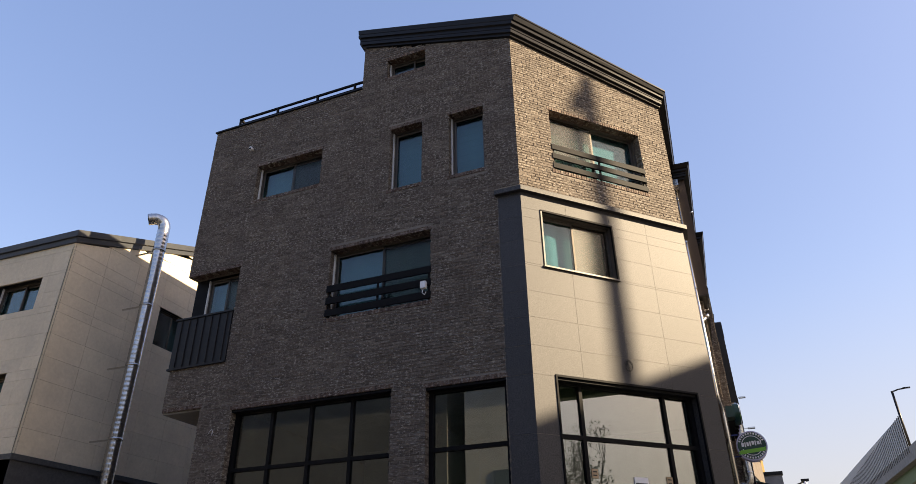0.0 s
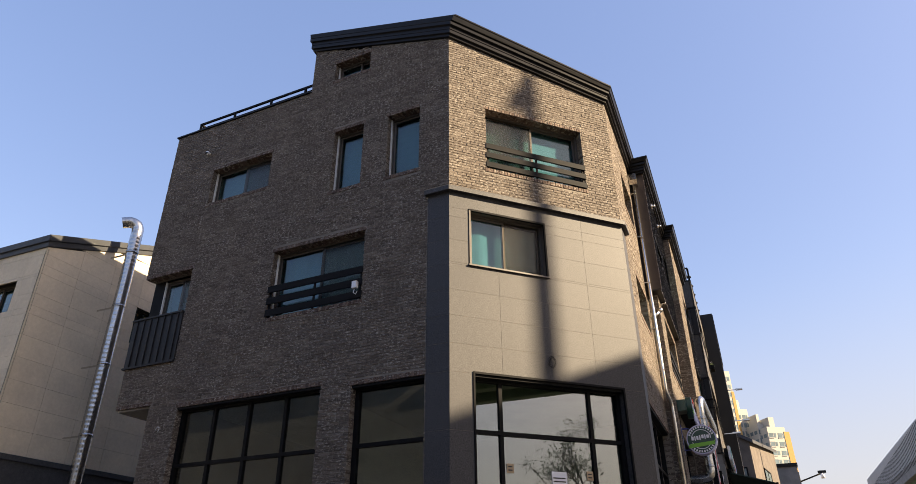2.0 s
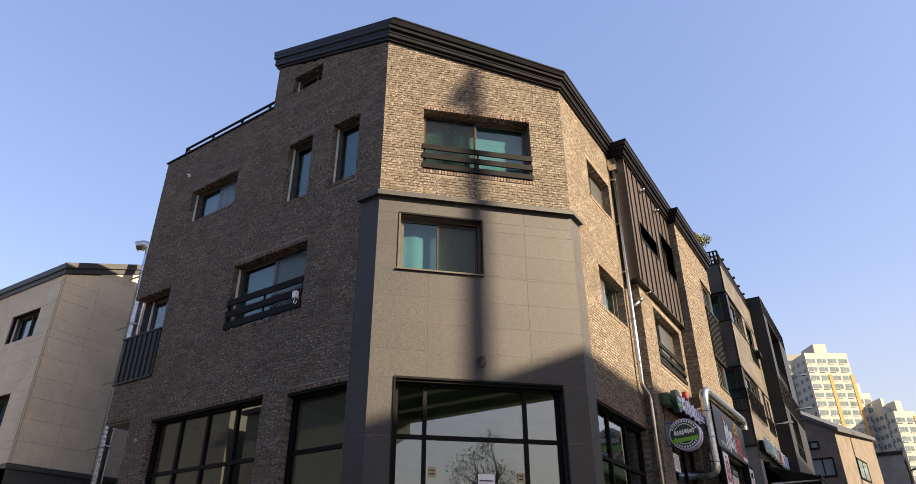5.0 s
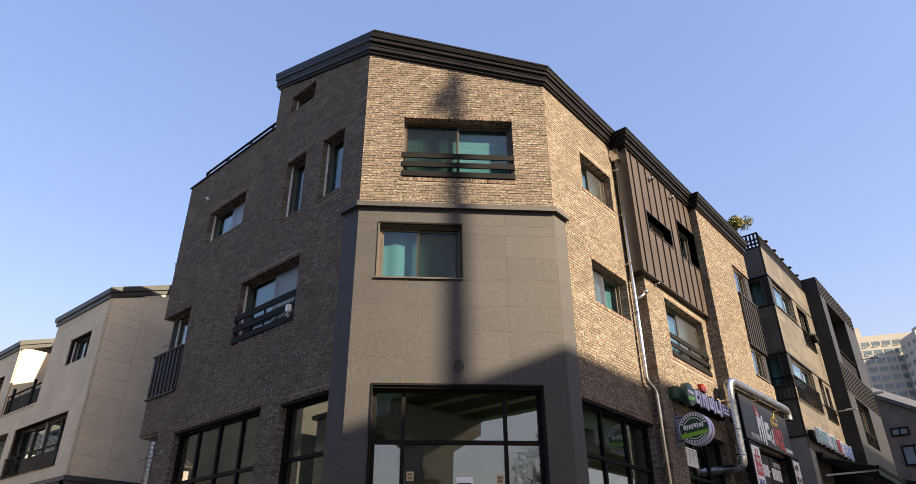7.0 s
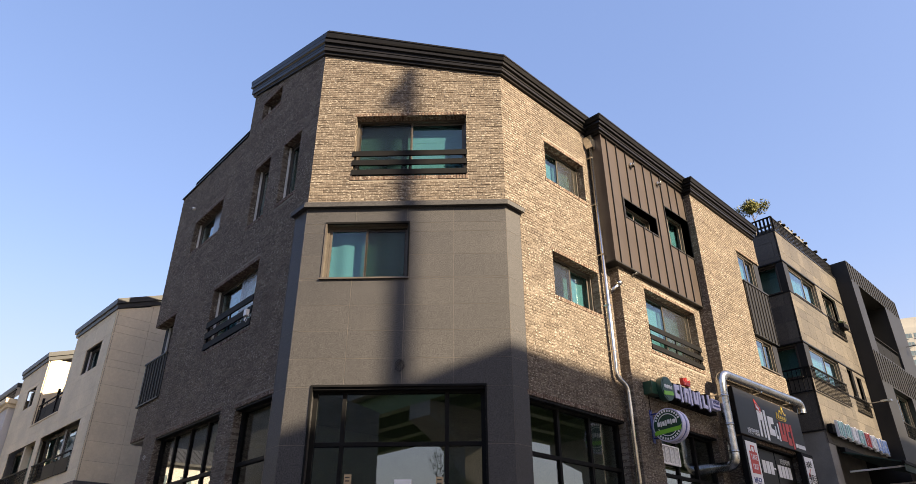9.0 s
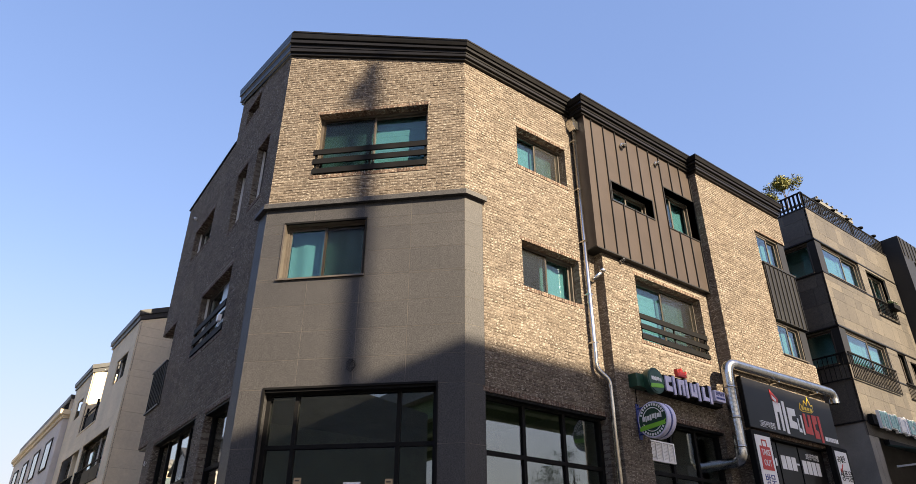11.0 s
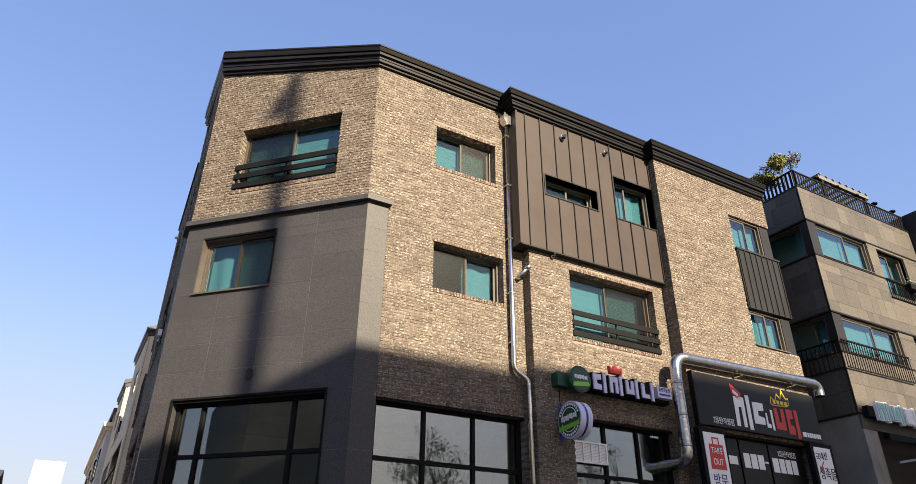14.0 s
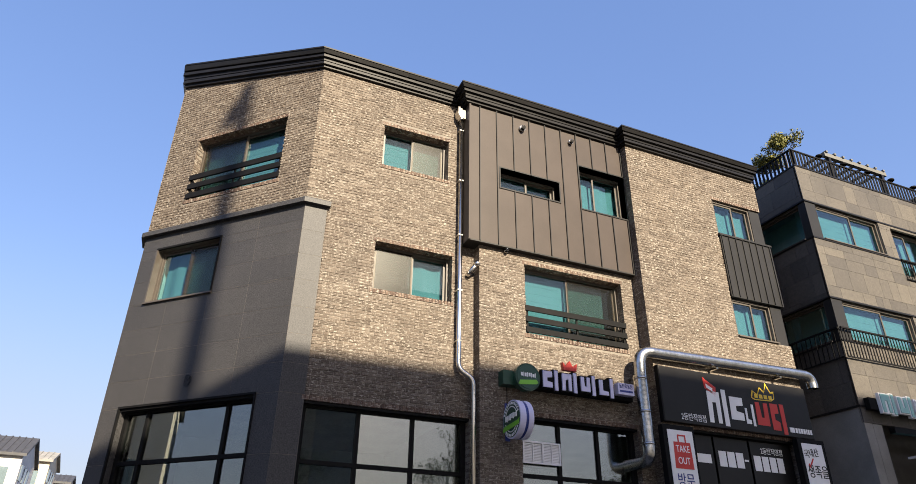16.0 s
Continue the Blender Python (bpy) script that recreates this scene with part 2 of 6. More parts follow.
def glass_mat(name, tint, r0=0.05, rough=0.0):
    """A thin pane: clear tinted sheet with a mirror gloss that grows at grazing angles."""
    m = bpy.data.materials.new(name)
    m.use_nodes = True
    t = m.node_tree
    t.nodes.clear()
    out = t.nodes.new("ShaderNodeOutputMaterial")
    tr = add(t, "ShaderNodeBsdfTransparent")
    tr.inputs[0].default_value = (*tint, 1)
    gl = t.nodes.new("ShaderNodeBsdfGlossy")
    gl.inputs[0].default_value, gl.inputs["Roughness"].default_value = (1, 1, 1, 1), rough
    lw = add(t, "ShaderNodeLayerWeight", Blend=0.5)
    p5 = t.nodes.new("ShaderNodeMath")
    p5.operation, p5.inputs[1].default_value = "POWER", 4.0
    ma = t.nodes.new("ShaderNodeMath")
    ma.operation, ma.inputs[1].default_value, ma.inputs[2].default_value = "MULTIPLY_ADD", 1 - r0, r0
    t.links.new(lw.outputs["Facing"], p5.inputs[0])
    t.links.new(p5.outputs[0], ma.inputs[0])
    mx = t.nodes.new("ShaderNodeMixShader")
    t.links.new(ma.outputs[0], mx.inputs[0])
    t.links.new(tr.outputs[0], mx.inputs[1])
    t.links.new(gl.outputs[0], mx.inputs[2])
    t.links.new(mx.outputs[0], out.inputs[0])
    return m


M_GLASS = glass_mat("teal_tinted_glass", (0.63, 0.855, 0.888), 0.042)
M_SHOPGLASS = glass_mat("shop_glass", (0.67, 0.75, 0.72), 0.14)
M_SCREEN = glass_mat("insect_screen", (0.76, 0.74, 0.70), 0.01, 0.3)


# ---- mesh helpers ----
def mesh_of(bm, name, mats):
    me = bpy.data.meshes.new(name)
    bm.to_mesh(me)
    bm.free()
    for m in mats if isinstance(mats, (list, tuple)) else [mats]:
        me.materials.append(m)
    return me


def part(name, bm, material, parent, label="", m=None, bevel=0.0):
    ob = new(name, mesh_of(bm, name, material) if isinstance(bm, bmesh.types.BMesh) else bm)
    ob.parent = parent
    if m is not None:
        ob.matrix_local = m
    if label:
        ob["label"] = label
    if bevel:
        md = ob.modifiers.new("bevel", "BEVEL")
        md.width, md.segments, md.limit_method = bevel, 2, "ANGLE"
    return ob


def thing(name, label, category, m=None, group="", kind=""):
    ob = new(name)
    ob.empty_display_size = 0.3
    if m is not None:
        ob.matrix_world = m
    return tagged(ob, label, category, group, kind)


def box(bm, a0, a1, b0, b1, c0, c1):
    v = [bm.verts.new(p) for p in ((a0, b0, c0), (a1, b0, c0), (a1, b1, c0), (a0, b1, c0), (a0, b0, c1), (a1, b0, c1), (a1, b1, c1), (a0, b1, c1))]
    for f in ((3, 2, 1, 0), (4, 5, 6, 7), (0, 1, 5, 4), (1, 2, 6, 5), (2, 3, 7, 6), (3, 0, 4, 7)):
        bm.faces.new([v[i] for i in f])


def boxes(*bs):
    bm = bmesh.new()
    for b in bs:
        box(bm, *b)
    return bm


def prism(bm, pts, w0, w1, axis):
    """A polygon of (p, q) points drawn out from w0 to w1 along an axis; p, q are the other two axes in order."""
    def at(p, q, w):
        c = [p, q]
        c.insert(axis, w)
        return c
    lo = [bm.verts.new(at(p, q, w0)) for p, q in pts]
    hi = [bm.verts.new(at(p, q, w1)) for p, q in pts]
    n = len(pts)
    fs = [bm.faces.new(lo), bm.faces.new(hi)]
    for i in range(n):
        fs.append(bm.faces.new((lo[i], lo[(i + 1) % n], hi[(i + 1) % n], hi[i])))
    bmesh.ops.recalc_face_normals(bm, faces=fs)


def tube(bm, pts, r, seg=12, r1=None, cap=True):
    """A round pipe along points, with one ring at each point."""
    pts = [Vector(p) for p in pts]
    rings = []
    for i, p in enumerate(pts):
        d = (pts[min(i + 1, len(pts) - 1)] - pts[max(i - 1, 0)]).normalized()
        side = d.cross(Vector((0, 0, 1)))
        side = Vector((1, 0, 0)) if side.length < 1e-3 else side.normalized()
        up = side.cross(d)
        rr = r if r1 is None else r + (r1 - r) * i / (len(pts) - 1)
        rings.append([bm.verts.new(p + rr * (math.cos(a) * side + math.sin(a) * up)) for a in (2 * math.pi * k / seg for k in range(seg))])
    for a, b in zip(rings, rings[1:]):
        off = min(range(seg), key=lambda s: sum((a[k].co - b[(k + s) % seg].co).length for k in range(0, seg, 3)))
        for k in range(seg):
            f = bm.faces.new((a[k], a[(k + 1) % seg], b[(k + 1 + off) % seg], b[(k + off) % seg]))
            f.smooth = True
    if cap:
        bm.faces.new(rings[0][::-1])
        bm.faces.new(rings[-1])
    bmesh.ops.recalc_face_normals(bm, faces=bm.faces)


def bend(p0, corner, p1, r, n=6):
    """Points of a rounded corner between two straight runs."""
    c, a, b = Vector(corner), Vector(p0), Vector(p1)
    s, e = c + (a - c).normalized() * r, c + (b - c).normalized() * r
    return [(1 - k / n) ** 2 * s + 2 * (k / n) * (1 - k / n) * c + (k / n) ** 2 * e for k in range(n + 1)]


def wall_frame(x, y, ux, uy):
    """A wall's own axes: along it, into it, up."""
    return Matrix(((ux, -uy, 0, x), (uy, ux, 0, y), (0, 0, 1, 0), (0, 0, 0, 1)))


def sweep(bm, path, profile, closed_ends=True):
    """A moulding along plan points (x, y, z); profile points are (outward, up); outward is to the right of the way."""
    P = [Vector(p) for p in path]
    rings = []
    for i, p in enumerate(P):
        ns = []
        for a, b in ((i - 1, i), (i, i + 1)):
            if a >= 0 and b < len(P):
                d = (P[b] - P[a]).to_2d().normalized()
                ns.append(Vector((d.y, -d.x)))
        n = sum(ns, Vector((0, 0))).normalized()
        n = n / max(0.3, n.dot(ns[0]))
        rings.append([bm.verts.new((p.x + n.x * o, p.y + n.y * o, p.z + u)) for o, u in profile])
    m = len(profile)
    for a, b in zip(rings, rings[1:]):
        for k in range(m):
            bm.faces.new((a[k], a[(k + 1) % m], b[(k + 1) % m], b[k]))
    bm.faces.new(rings[0])
    bm.faces.new(rings[-1][::-1])
    bmesh.ops.recalc_face_normals(bm, faces=bm.faces)


# ---- plan of the corner building ----
AX, AY = -2.61, 11.154                # where the side-street front meets the cut corner
BX, BY = 0.40, 14.06                  # where the cut corner meets the main-street front
CUT = math.hypot(BX - AX, BY - AY)
SIDE_TURN = math.atan2(-0.0395, 1.0)   # the side front runs slightly off square
F_SIDE = wall_frame(0, 11.051, math.cos(SIDE_TURN), math.sin(SIDE_TURN))
F_CUT = wall_frame(AX, AY, (BX - AX) / CUT, (BY - AY) / CUT)
F_M1 = wall_frame(BX, 0, 0, 1)
F_M2 = wall_frame(0.65, 0, 0, 1)
F_BOX = wall_frame(0.78, 0, 0, 1)
F_M3 = wall_frame(1.00, 0, 0, 1)
ROOF_Z, ROOF_A = 12.60, 13.36         # undersides of the eaves at the two corners


def side_y(x):
    return 11.051 - 0.0395 * x


def roof_z(x):
    """Underside of the eaves: steep on the side front, flatter over the cut corner."""
    if x < AX:
        return ROOF_A + 0.305 * (AX - x)
    if x < BX:
        return ROOF_A + (ROOF_Z - ROOF_A) * (x - AX) / (BX - AX)
    return ROOF_Z - 0.30 * (x - BX)


HS = 0.067                            # brick course
BL = 0.20                             # brick and joint
building = thing("corner_building", "brown brick corner building with granite base and dark roof", "building")


def solid_wall(name, F, u0, u1, z0, top, holes, mat, thick=0.3, front=0.008, grow=0.012, label="", parent=None):
    """The body of a wall behind its facing, with its openings cut through; top is a height or a function of u."""
    cl = lambda v, lo, hi: min(max(v, lo), hi)
    zt = min(top(u0), top(u1)) if callable(top) else top
    us = sorted({round(v, 4) for v in (u0, u1, *[cl(h[i] + g, u0, u1) for h in holes for i, g in ((0, -grow), (1, grow))])})
    zs = sorted({round(v, 4) for v in (z0, *[cl(h[i] + g, z0, zt - 0.02) for h in holes for i, g in ((2, -grow), (3, grow))])})
    nz = len(zs)

    def solid(i, j):
        if not (0 <= i < len(us) - 1 and 0 <= j < nz):
            return False
        u, z = (us[i] + us[i + 1]) / 2, (zs[j] + (zs[j + 1] if j + 1 < nz else zt)) / 2
        return not any(h[0] - grow < u < h[1] + grow and h[2] - grow < z < h[3] + grow for h in holes)

    bm, made = bmesh.new(), {}

    def vert(i, j, v):
        if (i, j, v) not in made:
            z = zs[j] if j < nz else (top(us[i]) if callable(top) else top)
            made[i, j, v] = bm.verts.new((us[i], v, z))
        return made[i, j, v]

    for i in range(len(us) - 1):
        for j in range(nz):
            if not solid(i, j):
                continue
            for v in (front, thick):
                bm.faces.new([vert(i, j, v), vert(i + 1, j, v), vert(i + 1, j + 1, v), vert(i, j + 1, v)])
            for di, dj, p, q in ((-1, 0, (i, j), (i, j + 1)), (1, 0, (i + 1, j), (i + 1, j + 1)), (0, -1, (i, j), (i + 1, j)), (0, 1, (i, j + 1), (i + 1, j + 1))):
                if not solid(i + di, j + dj):
                    bm.faces.new([vert(*p, front), vert(*q, front), vert(*q, thick), vert(*p, thick)])
    bmesh.ops.recalc_face_normals(bm, faces=bm.faces)
    return part(name, bm, mat, parent or building, label, F)


class Bricks:
    """Gathers the bricks of one wall into one mesh."""
    def __init__(self, seed):
        self.v, self.f, self.rng = [], [], random.Random(seed)

    def put(self, a0, a1, z0, z1, depth=0.06, proud=None):
        p = self.rng.uniform(-0.003, 0.003) if proud is None else proud
        e = 0.004
        j = lambda: self.rng.uniform(-0.0022, 0.0022)      # hand-moulded, slightly uneven outlines
        n = len(self.v)
        self.v += [(a0, depth, z0), (a1, depth, z0), (a1, depth, z1), (a0, depth, z1),
                   (a0, -p + e, z0), (a1, -p + e, z0), (a1, -p + e, z1), (a0, -p + e, z1),
                   (a0 + e + j(), -p + j(), z0 + e + j()), (a1 - e + j(), -p + j(), z0 + e + j()), (a1 - e + j(), -p + j(), z1 - e + j()), (a0 + e + j(), -p + j(), z1 - e + j())]
        self.f += [(n + 8, n + 9, n + 10, n + 11)]
        for i in range(4):
            j = (i + 1) % 4
            self.f += [(n + i, n + j, n + 4 + j, n + 4 + i), (n + 4 + i, n + 4 + j, n + 8 + j, n + 8 + i)]

    def make(self, name, mat, parent, label=""):
        me = bpy.data.meshes.new(name)
        me.from_pydata(self.v, [], self.f)
        me.materials.append(mat)
        ob = part(name, me, None, parent, label)
        return tagged(ob, kind="stuff")


def single_brick():
    b = Bricks(0)
    b.put(-(BL - 0.011) / 2, (BL - 0.011) / 2, 0, HS - 0.008, 0.06, 0.0)
    me = bpy.data.meshes.new("brick")
    me.from_pydata(b.v, [], b.f)
    me.materials.append(M_BRICK_ONE)
    return me


BRICK_MESH = single_brick()
PICKED = []                           # single bricks, placed at the end of the file


def brickwork(wall, seed, u0, u1, z0, top, holes, pick=None, ends=(0.06, 0.06)):
    """Running-bond brick facing with rowlock heads and sills round the openings. pick: (u0, u1, z0, z1) of the bricks that stand singly."""
    B, R = Bricks(seed), Bricks(seed + 50)
    jt = 0.008
    for h in holes:                    # heads and sills
        a, b, c, d = h[:4]
        for z_, sill in ((d, False), (c - 0.10, True)):
            if sill and (c <= z0 + 0.2 or (len(h) > 4 and "s" not in h[4])):
                continue
            ra, rb = max(a - 0.05, u0), min(b + 0.05, u1)
            n = max(2, round((rb - ra) / HS))
            w = (rb - ra) / n
            for k in range(n):
                R.put(ra + k * w, ra + (k + 1) * w - jt, z_, z_ + 0.092, 0.22, 0.008 if sill else 0.002)
    solid = [(h[0], h[1], h[2], h[3]) for h in holes]
    rowl = [(h[0] - 0.05, h[1] + 0.05, h[3], h[3] + 0.10) for h in holes] + [(h[0] - 0.05, h[1] + 0.05, h[2] - 0.10, h[2]) for h in holes if h[2] > z0 + 0.2 and not (len(h) > 4 and "s" not in h[4])]
    rows = int(math.ceil((max(top(u0), top(u1)) if callable(top) else top) / HS)) + 1
    for i in range(int(math.floor(z0 / HS)), rows):
        za, zb = max(i * HS, z0), (i + 1) * HS - jt
        if zb - za < 0.02:
            continue
        off = (i % 2) * BL / 2 + (B.rng.uniform(-0.02, 0.02))
        k = math.floor((u0 - off) / BL)
        while True:
            a, b = off + k * BL, off + (k + 1) * BL - 0.011
            k += 1
            if a >= u1 - 0.02:
                break
            segs = [(max(a, u0), min(b, u1), 0.06)]
            tz = zb
            if callable(top):
                tz = min(zb, min(top(max(a, u0)), top(min(b, u1))) - 0.004)
            else:
                tz = min(zb, top)
            if tz - za < 0.02:
                continue
            for (p, q, c, d) in solid + rowl:
                if zb > c + 0.004 and za < d - 0.004:
                    out = []
                    for s0, s1, dp in segs:
                        if s1 <= p or s0 >= q:
                            out.append((s0, s1, dp))
                            continue
                        if s0 < p - 0.02:
                            out.append((s0, p - (0.0 if (p, q, c, d) in solid else jt), 0.22))
                        if s1 > q + 0.02:
                            out.append((q + (0.0 if (p, q, c, d) in solid else jt), s1, 0.22))
                    segs = out
            for s0, s1, dp in segs:
                if s1 - s0 < 0.025:
                    continue
                lo_edge, hi_edge = s0 < u0 + 0.035, s1 > u1 - 0.035
                s0, s1 = (u0 - 0.005 if lo_edge else s0), (u1 + 0.005 if hi_edge else s1)
                if pick and s1 - s0 > BL - 0.013 and tz == zb and za == i * HS and pick[0] < s0 and s1 < pick[1] and pick[2] < za and zb < pick[3] and dp < 0.1:
                    PICKED.append((wall, (s0 + s1) / 2, za, B.rng.uniform(-0.004, 0.004)))
                else:
                    B.put(s0, s1, za, tz, dp if not (lo_edge or hi_edge) else max(dp, ends[0] if lo_edge else 0, ends[1] if hi_edge else 0))
    B.make("bricks", M_BRICK, wall)
    if R.v:
        R.make("rowlock_bricks", M_RED, wall, "reddish rowlock bricks over and under the windows")


# ---- windows ----
def frame_bars(bm, u0, u1, z0, z1, w, v0, v1):
    box(bm, u0, u0 + w, v0, v1, z0, z1)
    box(bm, u1 - w, u1, v0, v1, z0, z1)
    box(bm, u0 + w, u1 - w, v0, v1, z0, z0 + w)
    box(bm, u0 + w, u1 - w, v0, v1, z1 - w, z1)


def curtain_mesh(u0, u1, z0, z1, v, folds, mat, amp=0.025):
    bm = bmesh.new()
    n = max(6, int((u1 - u0) / 0.03))
    rows = []
    for v_ in (0.0, 0.012):
        rows.append([(bm.verts.new((u0 + (u1 - u0) * k / n, v + v_ + amp * math.sin(k * folds), z0)), bm.verts.new((u0 + (u1 - u0) * k / n, v + v_ + amp * math.sin(k * folds + 0.4), z1))) for k in range(n + 1)])
    for r in rows:
        for a, b in zip(r, r[1:]):
            bm.faces.new((a[0], b[0], b[1], a[1]))
    for a in (0, 1):
        for p, q in zip(zip(rows[0], rows[1]), zip(rows[0][1:], rows[1][1:])):
            bm.faces.new((p[0][a], p[1][a], q[1][a], q[0][a]))
    return mesh_of(bm, "curtain", mat)


def blind_mesh(u0, u1, z0, z1, v, mat):
    """A zebra roller blind: overlapping horizontal strips."""
    bm = bmesh.new()
    n = max(4, int((z1 - z0) / 0.09))
    h = (z1 - z0) / n
    for k in range(n):
        box(bm, u0, u1, v + (k % 2) * 0.003, v + (k % 2) * 0.003 + 0.004, z0 + k * h, z0 + (k + 1) * h + 0.004)
    return mesh_of(bm, "blind", mat)


def window(F, u0, u1, z0, z1, v=0.20, split=0.5, lining=True, drape=("curtain", 0.0, 1.0), screen=None, depth=1.5, margin=0.12, one=False, parent=None, sill_out=0.0, glass=None):
    """A sliding window set back in its opening, with two sashes, panes, a sill and a plain room behind."""
    parent = parent or building
    bm = bmesh.new()
    frame_bars(bm, u0, u1, z0, z1, 0.045, v, v + 0.12)
    w = part("window", bm, M_FRAME, parent, "", F)
    mid = u0 + (u1 - u0) * split
    spans = [(u0 + 0.05, u1 - 0.05, v + 0.03)] if one else [(u0 + 0.05, mid + 0.025, v + 0.025), (mid - 0.025, u1 - 0.05, v + 0.07)]
    for i, (a, b, sv) in enumerate(spans):
        bm = bmesh.new()
        frame_bars(bm, a, b, z0 + 0.05, z1 - 0.05, 0.045, sv, sv + 0.035)
        part("sash", bm, M_FRAME, w)
        pn = part("pane", boxes((a + 0.045, b - 0.045, sv + 0.012, sv + 0.020, z0 + 0.095, z1 - 0.095)), glass or M_GLASS, w)
        if screen == i:
            part("insect_screen", boxes((a + 0.02, b - 0.02, v + 0.006, v + 0.010, z0 + 0.06, z1 - 0.06)), M_SCREEN, w)
    if lining:
        part("lining", boxes((u0 - 0.001, u0 + 0.022, v - 0.05, v - 0.002, z0 + 0.01, z1 - 0.01)), M_FRAME_LIGHT, w, "pale edge strip of the frame")
    part("sill", boxes((u0, u1, v - 0.10, v + 0.02, z0 - 0.006, z0 + 0.022)), M_FRAME, w)
    room = bmesh.new()
    box(room, u0 - margin, u1 + margin, v + 0.16, v + depth, z0 - 0.1, z1 + 0.1)
    room.faces.ensure_lookup_table()
    bmesh.ops.delete(room, geom=[room.faces[2]], context="FACES_ONLY")
    part("room", room, M_ROOM, w)
    if drape:
        kind, f0, f1 = drape
        a, b = u0 + 0.03 + (u1 - u0 - 0.06) * f0, u0 + 0.03 + (u1 - u0 - 0.06) * f1
        if kind == "curtain":
            c = new("curtain", curtain_mesh(a, b, z0 + 0.0, z1 - 0.02, v + 0.22, 0.42, M_CURTAIN, 0.016))
            tagged(c, "pale curtain hanging in soft folds behind a window", "curtain", "curtains")
        else:
            c = new("roller_blind", blind_mesh(a, b, z0 + (0.25 * (z1 - z0) if kind == "half" else 0.0), z1 - 0.02, v + 0.2, M_CURTAIN if kind != "grey" else M_CURTAIN_D))
            tagged(c, "pale striped roller blind drawn down behind a window", "blind", "roller blinds")
        c.matrix_world = F
    return w


def rail(F, u0, u1, zs, v=0.0, h=0.13, parent=None):
    """A window guard of broad flat slats on two brackets."""
    g = part("window_guard", boxes((u0 - 0.02, u1 + 0.02, v - 0.02, v + 0.02, zs[-1], zs[-1] + h)), M_BLACK, parent or building, "black flat-slat metal guard", F)
    for z in zs[:-1]:
        part("slat", boxes((u0 - 0.02, u1 + 0.02, v - 0.02, v + 0.02, z, z + h)), M_BLACK, g)
    for u in (u0 + 0.035, (u0 + u1) / 2, u1 - 0.035):
        part("bracket", boxes((u - 0.02, u + 0.02, v + 0.022, v + 0.05, zs[0] - 0.02, zs[-1] + h)), M_BLACK, g)
    return g


def shopfront(F, u0, u1, z0, z1, cols, rows, v=0.16, depth=5.0, mat=None):
    """A black-framed shop window of several panes; cols and rows hold the inner mullion and transom lines."""
    bm = bmesh.new()
    frame_bars(bm, u0, u1, z0, z1, 0.08, v, v + 0.12)
    w = part("shop_window", bm, M_BLACK, building, "black framed shop window", F)
    us, zs = [u0 + 0.04, *cols, u1 - 0.04], [z0 + 0.04, *rows, z1 - 0.04]
    for c in cols:
        part("mullion", boxes((c - 0.035, c + 0.035, v + 0.01, v + 0.11, z0 + 0.08, z1 - 0.08)), M_BLACK, w)
    for r in rows:
        part("transom", boxes((u0 + 0.08, u1 - 0.08, v + 0.005, v + 0.115, r - 0.035, r + 0.035)), M_BLACK, w)
    for a, b in zip(us, us[1:]):
        for c, d in zip(zs, zs[1:]):
            part("pane", boxes((a + 0.03, b - 0.03, v + 0.05, v + 0.06, c + 0.03, d - 0.03)), M_SHOPGLASS, w)
    part("head_trim", boxes((u0 - 0.02, u1 + 0.02, v - 0.14, v - 0.002, z1 - 0.05, z1 - 0.004)), M_BLACK, w)
    return w

# ---- ground, road, pavements ----
g = new("ground", mesh_of(boxes((-900, 900, -900, 1500, -0.5, -0.16)), "ground", M_ASPHALT))
tagged(g, "dark asphalt ground reaching to the horizon", "ground", kind="structure")
for nm, b in (("pavement", (-12.0, 3.8, 9.2, 60.0, -0.16, 0.0)), ("pavement", (-60.0, -12.2, 9.2, 11.0, -0.16, 0.0)), ("pavement", (16.5, 20.0, -60.0, 160.0, -0.16, 0.0)), ("pavement", (-60.0, -3.0, -12.0, -6.0, -0.16, 0.0))):
    p = new(nm, mesh_of(boxes(b), nm, M_PAVE))
    tagged(p, "grey block pavement with a raised kerb", "pavement", kind="structure")

# ---- corner building: walls ----
# openings: along, along, low, high
H_L3 = (-9.47, -7.55, 10.57, 11.59)
H_N1 = (-5.67, -4.85, 9.89, 11.58)
H_N2 = (-4.18, -3.35, 9.87, 11.55)
H_SM = (-5.84, -4.80, 13.29, 13.84)
H_BW = (-7.04, -4.62, 7.01, 8.62)
H_BAL = (-11.06, -9.52, 6.44, 8.74, "")
H_S1 = (-9.15, -5.42, 0.25, 5.31)
H_S2 = (-4.69, -3.12, 0.25, 5.22)
side_holes = [H_L3, H_N1, H_N2, H_SM, H_BW, H_BAL, H_S1, H_S2, (-11.2, -10.0, -0.2, 5.45)]
low_holes = [h for h in side_holes if h[0] < -6.53]
wall_side = solid_wall("wall", F_SIDE, -11.06, -6.53, 0.0, 13.14, low_holes + [H_S1], M_MORTAR, 0.3)
brickwork(wall_side, 1, -11.06, -6.53, 0.0, 13.14, [H_L3, H_BW, H_BAL, H_S1, (-11.2, -10.0, -0.2, 5.45, "")], ends=(0.29, 0.06))
